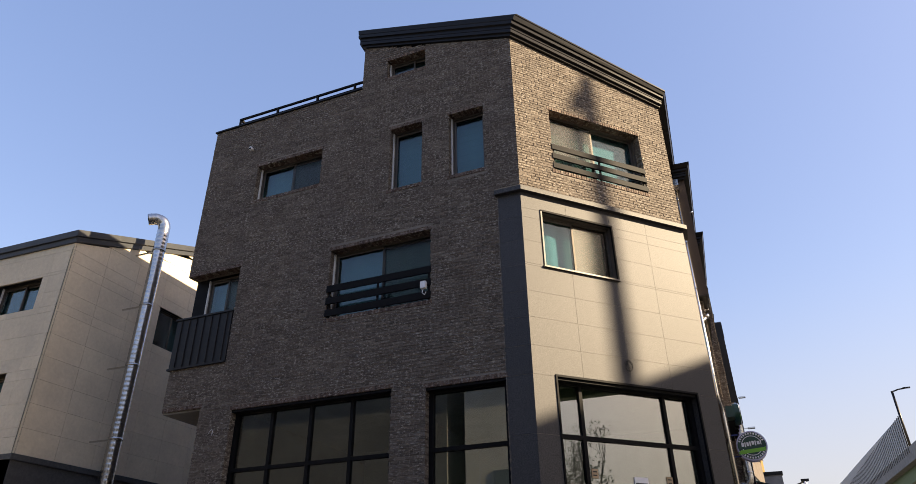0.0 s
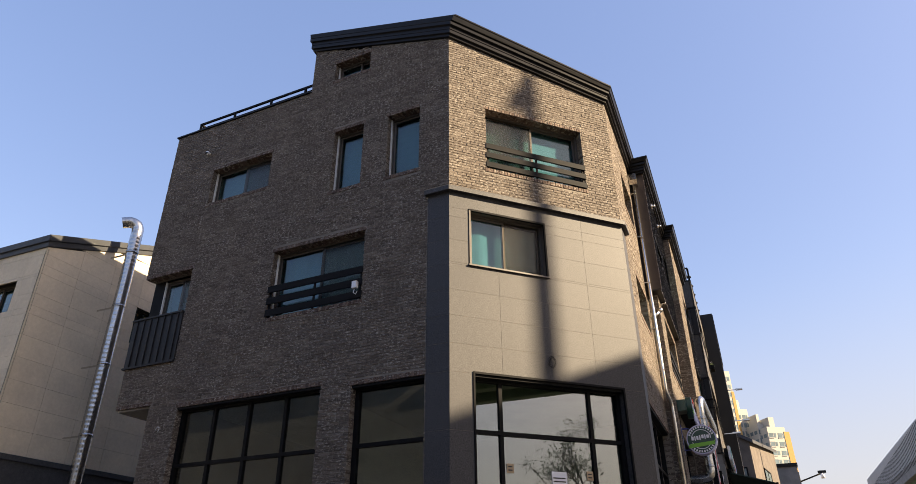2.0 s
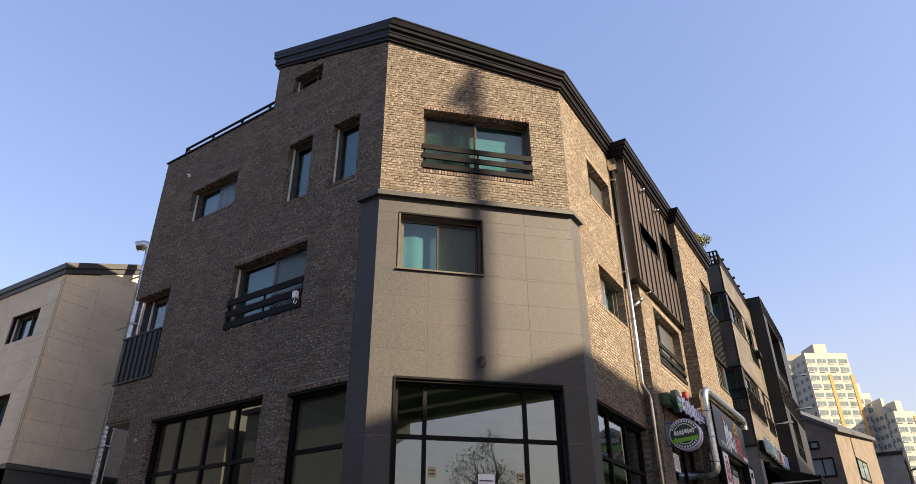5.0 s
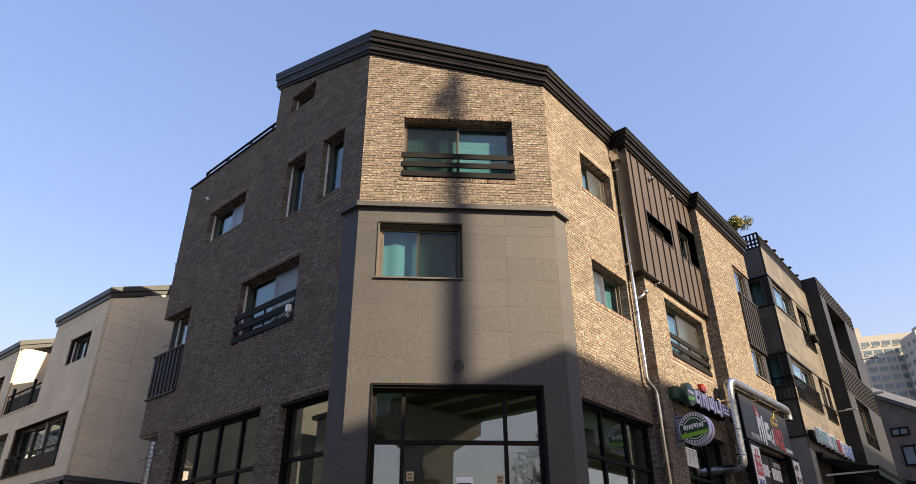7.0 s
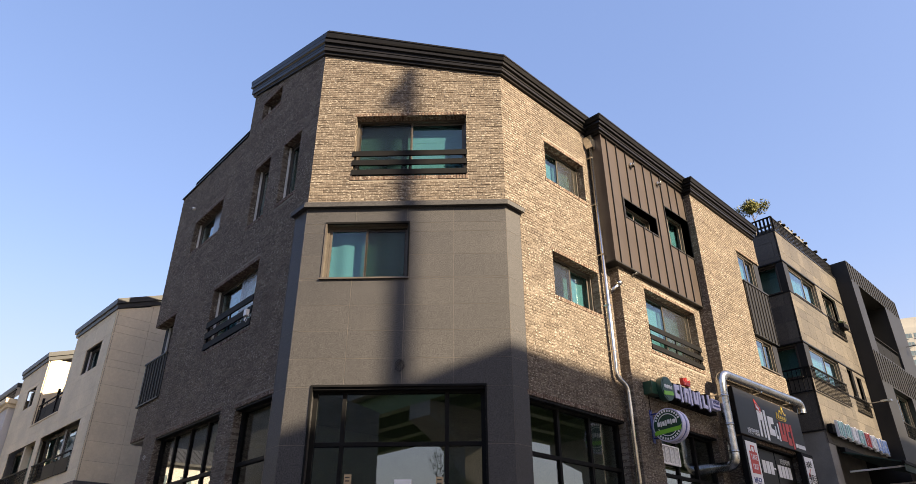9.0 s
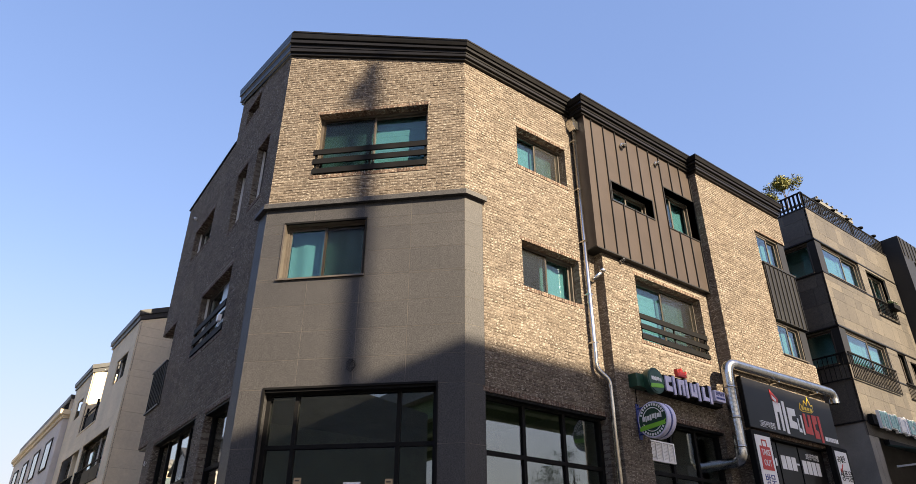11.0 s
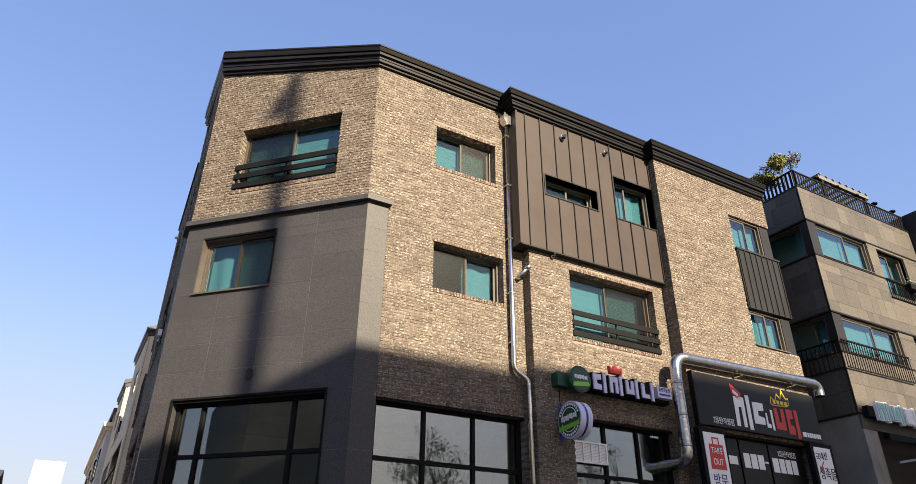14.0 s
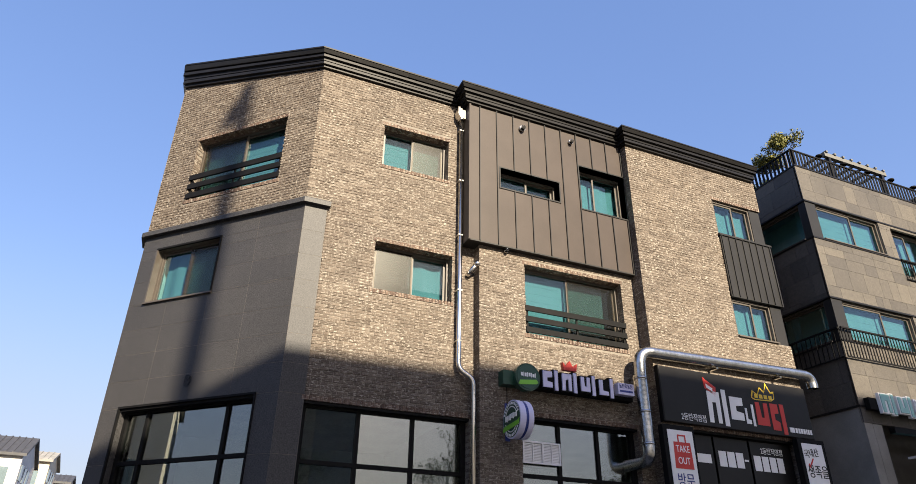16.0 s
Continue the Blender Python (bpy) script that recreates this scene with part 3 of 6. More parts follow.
wall_side2 = solid_wall("wall", F_SIDE, -6.53, AX, 0.0, roof_z, [H_N1, H_N2, H_SM, H_BW, H_S1, H_S2, (-3.09, -2.55, -0.1, 9.12)], M_MORTAR, 0.3)
brickwork(wall_side2, 2, -6.53, AX, 0.0, roof_z, [H_N1, H_N2, H_SM, H_BW, H_S1, H_S2, (-3.09, AX + 0.1, -0.1, 9.12, "")], ends=(0.29, 0.02))

H_W3 = (0.89, 3.37, 9.85, 11.48)
H_W2 = (0.46, 2.16, 7.43, 8.67)
H_SH = (0.49, 3.67, 0.25, 5.22)


def cut_top(u):
    return roof_z(AX + u * (BX - AX) / CUT)


wall_cut = solid_wall("wall", F_CUT, 0.0, CUT, 9.17, cut_top, [H_W3], M_MORTAR, 0.3)
brickwork(wall_cut, 3, 0.0, CUT, 9.17, cut_top, [H_W3], pick=(0.9, 3.5, 11.6, 13.0), ends=(0.06, 0.06))
wall_stone = solid_wall("wall", F_CUT, 0.0, CUT, 0.0, 9.04, [H_W2, H_SH], M_MORTAR, 0.3, 0.003)
# stone returns round both corners
part("wall", boxes((-3.10, AX - 0.01, 0.003, 0.3, 0, 9.04)), M_MORTAR, building, "", F_SIDE)
part("wall", boxes((BY + 0.02, 14.50, 0.003, 0.3, 0, 9.04)), M_MORTAR, building, "", F_M1)

H_R3 = (15.57, 17.13, 10.44, 11.50)
H_R2 = (15.57, 17.27, 7.48, 8.53)
H_S3 = (14.51, 17.68, 0.25, 5.13)
wall_m1 = solid_wall("wall", F_M1, BY, 17.80, 0.0, ROOF_Z, [H_R3, H_R2, H_S3, (BY - 0.1, 14.52, -0.1, 9.12)], M_MORTAR, 0.3)
brickwork(wall_m1, 4, BY, 17.80, 0.0, ROOF_Z, [H_R3, H_R2, H_S3, (BY - 0.1, 14.51, -0.1, 9.12, "")], pick=(14.6, 17.0, 8.8, 10.3))
H_R2B = (18.89, 21.42, 6.98, 8.57)
H_S4 = (18.70, 21.44, 0.25, 5.25)
wall_m2 = solid_wall("wall", F_M2, 17.80, 21.80, 0.0, 8.90, [H_R2B, H_S4], M_MORTAR, 0.6)
brickwork(wall_m2, 5, 17.80, 21.80, 0.0, 8.90, [H_R2B, H_S4], pick=(18.0, 20.9, 5.5, 6.9), ends=(0.33, 0.06))
H_RR1 = (24.43, 26.10, 10.38, 11.48, "")
H_RR2 = (24.43, 26.10, 7.66, 10.38, "")
H_SX = (22.45, 25.5, 0.25, 5.30)
wall_m3 = solid_wall("wall", F_M3, 21.78, 26.10, 0.0, roof_z(1.0), [H_RR1, H_RR2, H_SX], M_MORTAR, 0.36)
brickwork(wall_m3, 6, 21.78, 26.10, 0.0, roof_z(1.0), [H_RR1, H_RR2, H_SX], ends=(0.36, 0.29))

# end and rear walls, roof, floors
for b in ((-11.05, -10.75, 11.80, 20.0, 5.45, 6.44), (-11.05, -10.75, 12.95, 20.0, 6.44, 8.74), (-11.05, -10.75, 11.80, 20.0, 8.74, 13.1), (-10.0, -9.7, 11.80, 20.0, 0, 5.45), (-11.05, -6.6, 19.7, 20.0, 0, 13.1), (-6.6, -6.3, 20.0, 26.0, 0, 14.5), (-6.6, 0.98, 25.8, 26.08, 0, 7.1), (-6.6, -0.4, 25.8, 26.08, 7.1, 12.3), (-0.4, 0.64, 25.8, 26.08, 11.5, 12.3)):
    part("wall", boxes(b), M_FARBRICK, building, "plain brown brick rear and end wall")
bm = bmesh.new()
prism(bm, [(-6.53, 13.0), (-6.53, roof_z(-6.53)), (-6.2, roof_z(-6.53)), (-6.2, 13.0)], 11.62, 20.0, 1)
part("wall", bm, M_FARBRICK, building)
bm = bmesh.new()
top = [bm.verts.new((x, y, roof_z(x) + 0.36)) for x, y in ((-6.5, side_y(-6.5) + 0.05), (AX, AY + 0.05), (0.36, BY), (0.36, 26.0), (-6.5, 26.0))]
low = [bm.verts.new((v.co.x, v.co.y, v.co.z - 0.34)) for v in top]
bm.faces.new(top)
bm.faces.new(low[::-1])
for i in range(5):
    bm.faces.new((top[i], low[i], low[(i + 1) % 5], top[(i + 1) % 5]))
bmesh.ops.recalc_face_normals(bm, faces=bm.faces)
part("roof", bm, M_FASCIA, building, "dark sloping metal roof")
part("terrace_floor", boxes((-10.75, -6.2, 11.75, 19.7, 12.3, 12.5)), M_CONC, building)
bm = bmesh.new()
for z0, z1 in ((5.52, 5.62), (8.95, 9.05), (-0.1, 0.02)):
    prism(bm, [(-9.6, 11.6), (AX - 0.1, 11.6), (0.0, BY), (0.0, 25.8), (-6.3, 25.8), (-6.3, 19.7), (-9.6, 19.7)], z0, z1, 2)
part("floor_slab", bm, M_CONC, building)
for b in ((-9.0, -6.0, 17.2, 17.3, 0, 5.5), (-6.0, -5.9, 12.8, 25, 0, 5.5), (-5.9, 0.0, 18.0, 18.1, 0, 5.5)):
    part("inner_wall", boxes(b), M_ROOM, building)
part("soffit", boxes((-11.03, -10.0, 11.52, 16, 5.41, 5.45)), M_CONC, building)

# ---- granite cladding panels ----
ZJ = [0.0, 1.0, 2.1, 3.14, 4.18, 5.22, 5.76, 6.31, 6.84, 7.39, 7.93, 8.46, 9.04]
UJ = [0.0, 1.06, 2.13, 3.10, CUT]


def panel(name, wall, a0, a1, z0, z1, mat=None, v0=0.0, v1=0.028):
    j = 0.0025
    return part(name, boxes((a0 + j, a1 - j, v0, v1, z0 + j, z1 - j)), mat or M_GRANITE, wall)


def clad(wall, us, zs, holes, mat=None):
    """Stone panels between joint lines, cut round openings."""
    for z0, z1 in zip(zs, zs[1:]):
        cuts = sorted({z0, z1, *[c for h in holes for c in (h[2], h[3]) if z0 < c < z1]})
        for c0, c1 in zip(cuts, cuts[1:]):
            zm = (c0 + c1) / 2
            for a, b in zip(us, us[1:]):
                free = [(a, b)]
                for h in holes:
                    if h[2] < zm < h[3]:
                        free = [s for p, q in free for s in ((p, min(q, h[0])), (max(p, h[1]), q)) if s[1] - s[0] > 0.02]
                for p, q in free:
                    panel("stone_panel", wall, p, q, c0, c1, mat)


clad(wall_stone, UJ, ZJ, [H_W2, H_SH])
st1 = part("stone_return", boxes((-3.10, -3.09, 0.0, 0.028, 0, 9.04)), M_GRANITE, building, "", F_SIDE)
clad(st1, [-3.09, AX], ZJ, [])
part("sealant_joint", boxes((-3.109, -3.102, -0.004, 0.02, 0, 9.03)), M_PAVE, building, "pale sealant line between brick and stone", F_SIDE)
st2 = part("stone_return", boxes((14.50, 14.51, 0.0, 0.028, 0, 9.04)), M_GRANITE, building, "", F_M1)
clad(st2, [BY, 14.50], ZJ, [])
# reveals of the stone openings
for h, mt, nm in ((H_W2, M_FRAME, "window_reveal"), (H_SH, M_GRANITE, "stone_reveal")):
    a, b, c, d = h[:4]
    for bx in ((a - 0.02, a, 0.03, 0.24, c, d), (b, b + 0.02, 0.03, 0.24, c, d), (a - 0.02, b + 0.02, 0.03, 0.24, d, d + 0.02)):
        part(nm, boxes(bx), mt, wall_stone)
# metal trim round the two stone openings; black on the window's head and right paints their shade
for a, b, c, d, sill in ((*H_W2, True), (*H_SH[:2], 2.0, H_SH[3], False)):
    part("trim", boxes((a - 0.03, b + 0.03, -0.02, 0.03, d - 0.004, d + 0.035)), M_BLACK, wall_stone)
    part("trim", boxes((b - 0.004, b + 0.03, -0.02, 0.03, c, d - 0.005)), M_BLACK, wall_stone)
    part("trim", boxes((a - 0.03, a + 0.004, -0.02, 0.03, c, d - 0.005)), M_FRAME if sill else M_BLACK, wall_stone)
    if sill:
        part("sill", boxes((a - 0.05, b + 0.04, -0.045, 0.14, c - 0.035, c - 0.001)), M_FRAME, wall_stone)
# stone band above the cladding
bm = bmesh.new()
sweep(bm, [(-3.14, side_y(-3.14), 9.04), (AX, AY, 9.04), (BX, BY, 9.04), (BX, 14.56, 9.04)], [(-0.05, 0), (0.10, 0), (0.10, 0.10), (0.07, 0.13), (-0.05, 0.15)])
part("stone_band", bm, M_GRANITE, building, "projecting granite band")

# ---- cornices ----
EAVES = [(-0.02, -0.02), (0.05, 0.0), (0.05, 0.12), (0.09, 0.14), (0.09, 0.30), (0.08, 0.31), (0.08, 0.33), (0.09, 0.34), (0.09, 0.52), (0.13, 0.54), (0.13, 0.70), (0.12, 0.71), (0.12, 0.73), (0.13, 0.74), (0.14, 0.94), (0.14, 0.98), (0.11, 1.0), (-0.02, 1.0)]
GUTTER = [(-0.02, -0.02), (0.06, 0.0), (0.06, 0.13), (0.11, 0.15), (0.11, 0.30), (0.095, 0.31), (0.095, 0.34), (0.115, 0.35), (0.115, 0.50), (0.17, 0.53), (0.17, 0.68), (0.155, 0.69), (0.155, 0.72), (0.20, 0.73), (0.235, 0.94), (0.25, 0.95), (0.25, 1.04), (-0.02, 1.04)]


def eaves(path, profiles):
    """A stepped eaves fascia; path holds (x, y, underside, top), with one profile (outward, share of height) for each run."""
    bm, rings = bmesh.new(), []
    runs = []
    for a, b in zip(path, path[1:]):
        d = Vector((b[0] - a[0], b[1] - a[1])).normalized()
        runs.append((d, Vector((d.y, -d.x))))
    for i, (x, y, z0, z1) in enumerate(path):
        ring, k0, k1 = [], max(i - 1, 0), min(i, len(runs) - 1)
        n0, n1 = runs[k0][1], runs[k1][1]
        det = n0.x * n1.y - n0.y * n1.x
        for (o0, f0), (o1, f1) in zip(profiles[k0], profiles[k1]):
            if abs(det) < 1e-4:
                dx, dy = n1.x * o1, n1.y * o1
            else:
                dx, dy = (o0 * n1.y - o1 * n0.y) / det, (o1 * n0.x - o0 * n1.x) / det
            ring.append(bm.verts.new((x + dx, y + dy, z0 + (z1 - z0) * (f0 + f1) / 2)))
        rings.append(ring)
    m = len(profiles[0])
    for a, b in zip(rings, rings[1:]):
        for k in range(m):
            bm.faces.new((a[k], a[(k + 1) % m], b[(k + 1) % m], b[k]))
    bm.faces.new(rings[0])
    bm.faces.new(rings[-1][::-1])
    bmesh.ops.recalc_face_normals(bm, faces=bm.faces)
    return part("cornice", bm, M_FASCIA, building, "stepped charcoal metal eaves fascia")


XL = -6.56
eaves([(XL, 14.0, roof_z(XL), 15.14), (XL, side_y(XL), roof_z(XL), 15.14), (AX, AY, ROOF_A, 13.92), (BX, BY, ROOF_Z, 13.01), (BX, 17.42, ROOF_Z, 13.01)], [EAVES, EAVES, GUTTER, GUTTER])
eaves([(0.2, 17.45, roof_z(0.78), 12.90), (0.78, 17.45, roof_z(0.78), 12.90), (0.78, 21.78, roof_z(0.78), 12.90)], [GUTTER] * 2)
eaves([(0.6, 21.80, roof_z(1.0), 12.83), (1.0, 21.80, roof_z(1.0), 12.83), (1.0, 25.98, roof_z(1.0), 12.83), (-6.0, 25.98, roof_z(1.0), 12.83)], [GUTTER, GUTTER, EAVES])
# parapet coping and terrace rail
# unseen end parapet, made taller to cast the shade on the stone house
part("shade_parapet", boxes((-11.04, -10.75, 12.2, 19.7, 12.5, 13.56)), M_CONC, building)
part("coping", boxes((-11.11, -6.53, -0.04, 0.34, 13.14, 13.18)), M_FASCIA, building, "", F_SIDE)
rl = part("terrace_rail", boxes((-10.45, -6.58, 0.08, 0.13, 13.47, 13.52)), M_BLACK, building, "low black metal terrace rail", F_SIDE)
part("side_rail", boxes((-10.45, -10.39, 0.13, 8.0, 13.47, 13.52)), M_BLACK, rl)
part("lower_rail", boxes((-10.45, -6.58, 0.095, 0.115, 13.33, 13.35)), M_BLACK, rl)
for x in (-10.42, -9.2, -7.95, -6.83):
    part("post", boxes((x - 0.025, x + 0.025, 0.08, 0.13, 13.18, 13.47)), M_BLACK, rl)

# ---- metal-clad box on the main front ----
BOX_Z0, BOX_Z1 = 8.84, roof_z(0.78) + 0.02
H_BX1 = (18.27, 19.83, 10.33, 10.86)
H_BX2 = (20.44, 21.76, 10.31, 11.53)
box_wall = solid_wall("metal_box", F_BOX, 17.48, 21.84, BOX_Z0, BOX_Z1, [H_BX1, H_BX2], M_BROWNMETAL, 0.45, 0.0, 0.0, "bay clad in brown standing-seam metal")
# seams coloured darker than the bay, standing in for their shaded sides
seams = [17.75 + 0.4425 * k for k in range(0, 10)]
for s in seams:
    zs = [BOX_Z0, BOX_Z1]
    for h in (H_BX1, H_BX2):
        if h[0] - 0.01 < s < h[1] + 0.01:
            zs = [BOX_Z0, h[2], h[3], BOX_Z1]
    for a, b in zip(zs[::2], zs[1::2]):
        part("seam", boxes((s - 0.009, s + 0.009, -0.034, 0.0, a, b)), M_DARKSEAM, box_wall)
part("corner_trim", boxes((17.475, 17.52, -0.03, 0.05, BOX_Z0 - 0.02, BOX_Z1)), M_BROWNMETAL, box_wall)
part("bottom_trim", boxes((17.47, 21.84, -0.012, 0.45, BOX_Z0 - 0.03, BOX_Z0)), M_DARKSEAM, box_wall)
for h in (H_BX1, H_BX2):
    bm = bmesh.new()
    frame_bars(bm, h[0] - 0.03, h[1] + 0.03, h[2] - 0.03, h[3] + 0.03, 0.03, -0.02, 0.3)
    part("opening_trim", bm, M_DARKSEAM, box_wall)

# ---- corner building: windows ----
window(F_SIDE, *H_L3, split=0.5, drape=("curtain", 0.0, 0.5), screen=1)
window(F_SIDE, *H_N1, one=True, drape=("blind", 0.0, 1.0))
window(F_SIDE, *H_N2, one=True, drape=("blind", 0.0, 1.0))
window(F_SIDE, *H_SM, split=0.62, drape=None)
window(F_SIDE, *H_BW, split=0.5, drape=("curtain", 0.0, 1.0), screen=1)
rail(F_SIDE, H_BW[0], H_BW[1], [7.04, 7.32, 7.60], h=0.15)
window(F_CUT, *H_W3, lining=False, split=0.5, drape=("blind", 0.0, 1.0), screen=0)
rail(F_CUT, H_W3[0], H_W3[1], [9.88, 10.13, 10.37], h=0.13)
window(F_CUT, *H_W2, lining=False, split=0.48, drape=("curtain", 0.0, 1.0), screen=1, v=0.14)
window(F_M1, *H_R3, lining=False, split=0.48, drape=("blind", 0.0, 1.0), screen=1)
window(F_M1, *H_R2, lining=False, split=0.52, drape=("curtain", 0.5, 1.0), screen=0)
window(F_M2, *H_R2B, lining=False, split=0.47, drape=("blind", 0.0, 0.9), screen=1)
rail(F_M2, H_R2B[0], H_R2B[1], [7.0, 7.24, 7.48], h=0.12)
window(F_BOX, *H_BX1, lining=False, split=0.5, drape=("blind", 0.0, 1.0), v=0.2)
window(F_BOX, *H_BX2, lining=False, split=0.4, drape=("curtain", 0.0, 1.0), v=0.2)
# balcony at the end of the side front
bal = part("balcony", boxes((-11.04, -9.52, 0.02, 1.45, 6.36, 6.44)), M_CONC, building, "recessed corner balcony", F_SIDE)
part("back_wall", boxes((-11.04, -9.52, 1.45, 1.5, 6.44, 8.74)), M_CONC, bal)
part("parapet_panel", boxes((-11.10, -9.53, -0.02, 0.04, 6.44, 7.60)), M_DARKSEAM, bal)
part("end_panel", boxes((-11.10, -11.04, 0.04, 1.4, 6.44, 7.60)), M_DARKSEAM, bal)
for k in range(7):
    u = -10.95 + k * 0.215
    part("seam", boxes((u, u + 0.018, -0.045, -0.02, 6.46, 7.58)), M_DARKSEAM, bal)
part("cap", boxes((-11.13, -9.53, -0.05, 0.07, 7.60, 7.64)), M_DARKSEAM, bal)
part("foot", boxes((-11.13, -9.53, -0.05, 0.07, 6.40, 6.44)), M_DARKSEAM, bal)
window(F_SIDE, -10.62, -9.55, 6.66, 8.69, v=0.3, split=0.5, drape=("curtain", 0.0, 0.6), lining=True, screen=1)
part("panel", boxes((-11.04, -10.62, 0.3, 0.4, 6.44, 8.74)), M_BLACK, bal)
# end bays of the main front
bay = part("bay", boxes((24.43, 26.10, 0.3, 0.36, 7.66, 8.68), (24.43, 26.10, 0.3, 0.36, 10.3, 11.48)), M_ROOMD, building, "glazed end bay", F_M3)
for z0, z1 in ((7.66, 8.66), (10.42, 11.47)):
    window(F_M3, 24.44, 25.72, z0, z1, v=0.06, split=0.52, drape=("curtain", 0.0, 1.0), lining=False, depth=0.9, margin=0.0)
    part("bay_post", boxes((25.72, 26.08, 0.04, 0.3, z0, z1)), M_DARKSEAM, bay)
part("bay_panel", boxes((24.43, 26.14, -0.04, 0.3, 8.68, 10.40)), M_DARKSEAM, bay)
for k in range(8):
    u = 24.46 + k * 0.23
    part("seam", boxes((u, u + 0.018, -0.065, -0.04, 8.70, 10.38)), M_DARKSEAM, bay)
part("cap", boxes((24.40, 26.16, -0.07, 0.3, 10.38, 10.43)), M_DARKSEAM, bay)

# shop windows
shopfront(F_SIDE, *H_S1, [-8.22, -7.29, -6.35], [2.6, 4.11])
shopfront(F_SIDE, *H_S2, [], [2.6, 4.11])
shopfront(F_CUT, *H_SH, [1.07, 2.97], [2.6, 4.22])
shopfront(F_M1, *H_S3, [15.56, 16.61], [2.6, 4.12])
shopfront(F_M2, *H_S4, [19.62, 20.53], [2.6, 4.16])
shopfront(F_M3, *H_SX, [23.2, 24.2], [2.6, 4.0])


# ---- fittings on the corner building ----
def arc_disc(bm, c, r, y0, y1, seg=32, axis=1):
    """A round plate between two planes across an axis."""
    pts = [(c[0] + r * math.cos(2 * math.pi * k / seg), c[1] + r * math.sin(2 * math.pi * k / seg)) for k in range(seg)]
    prism(bm, pts, y0, y1, axis)


def lettering(text, size, mat, parent, m, name="lettering", depth=0.004, align="CENTER", spacing=1.0, xscale=1.0):
    cu = bpy.data.curves.new(name, "FONT")
    cu.body, cu.size, cu.extrude, cu.align_x, cu.align_y = text, size, depth, align, "CENTER"
    cu.space_character = spacing
    tmp = bpy.data.objects.new("tmp", cu)
    me = bpy.data.meshes.new_from_object(tmp)
    bpy.data.objects.remove(tmp)
    me.materials.append(mat)
    return part(name, me, None, parent, "", m @ Matrix.Diagonal((xscale, 1, 1, 1)))


def on_wall(F, u, z, v):
    """The pose of writing that lies on a wall, read from outside."""
    return F @ Matrix.Translation((u, v, z)) @ pose(0, 0, 0, 90, 0, 0)


# rain pipe with hopper
pipe = thing("downpipe", "polished steel rain downpipe fixed to the brick front", "downpipe")
bm = bmesh.new()
tube(bm, [(0.51, 17.40, 12.45), (0.51, 17.40, 6.35), *bend((0.51, 17.40, 6.4), (0.51, 17.40, 6.05), (0.57, 17.70, 5.85), 0.12), *bend((0.51, 17.40, 6.05), (0.57, 17.70, 5.85), (0.57, 17.70, 5.0), 0.12), (0.57, 17.70, 0.02)], 0.052, 14)
part("pipe", bm, M_STEEL, pipe)
bm = bmesh.new()
prism(bm, [(17.27, 12.44), (17.50, 12.44), (17.50, 12.24), (17.46, 12.12), (17.34, 12.12), (17.27, 12.24)], 0.415, 0.63, 0)
part("hopper", bm, M_STEEL, pipe)
for z in (11.8, 10.4, 9.0, 7.7, 6.6):
    part("clip", boxes((0.405, 0.56, 17.345, 17.455, z, z + 0.03)), M_STEEL, pipe)

# vent caps and small lamps
def vent_cap(x, y, z, r=0.06, label="small round steel vent cap on the wall"):
    v = thing("vent_cap", label, "vent cap", group="vent caps")
    bm = bmesh.new()
    tube(bm, [(x, y, z), (x + 0.07, y, z)], r, 16)
    part("collar", bm, M_STEEL, v)
    bm = bmesh.new()
    tube(bm, [(x + 0.05, y, z), (x + 0.11, y, z), (x + 0.13, y, z - 0.02)], r * 0.72, 14)
    part("hood", bm, M_STEEL, v)
    part("mouth", boxes((x + 0.075, x + 0.132, y - r * 0.5, y + r * 0.5, z - r * 0.8, z - r * 0.55)), M_BLACK, v)


vent_cap(0.775, 18.87, 12.15, 0.075)
vent_cap(0.775, 20.24, 12.17, 0.06)
vent_cap(0.64, 18.42, 8.78, 0.05)
v = thing("elbow_vent", "bent steel flue stub in the brick wall", "vent pipe")
bm = bmesh.new()
tube(bm, [(0.32, 17.62, 8.15), *bend((0.32, 17.62, 8.15), (0.52, 17.62, 8.15), (0.62, 17.70, 8.28), 0.06), (0.66, 17.73, 8.32)], 0.05, 14)
part("pipe", bm, M_STEEL, v)
bm = bmesh.new()
tube(bm, [(0.63, 17.71, 8.30), (0.70, 17.76, 8.36)], 0.06, 14)
part("cap", bm, M_STEEL, v)
cam1 = thing("wall_camera", "small white dome camera on the brick wall", "camera")
cam1.matrix_world = F_SIDE
bm = bmesh.new()
tube(bm, [(-9.75, 0.0, 12.20), (-9.75, -0.10, 12.20)], 0.05, 12)
part("dome", bm, M_WHITE, cam1)
part("lens", boxes((-9.78, -9.72, -0.115, -0.10, 12.16, 12.20)), M_BLACK, cam1)
jb = thing("junction_box", "white plastic junction box on the window guard with a loose cable", "junction box", F_SIDE)
part("box", boxes((-4.79, -4.68, -0.10, -0.02, 7.24, 7.39)), M_WHITE, jb)
bm = bmesh.new()
tube(bm, [(-4.74, -0.06, 7.22), (-4.76, -0.07, 7.15), (-4.71, -0.06, 7.10), (-4.68, -0.05, 7.16)], 0.008, 6)
part("cable", bm, M_WHITE, jb)


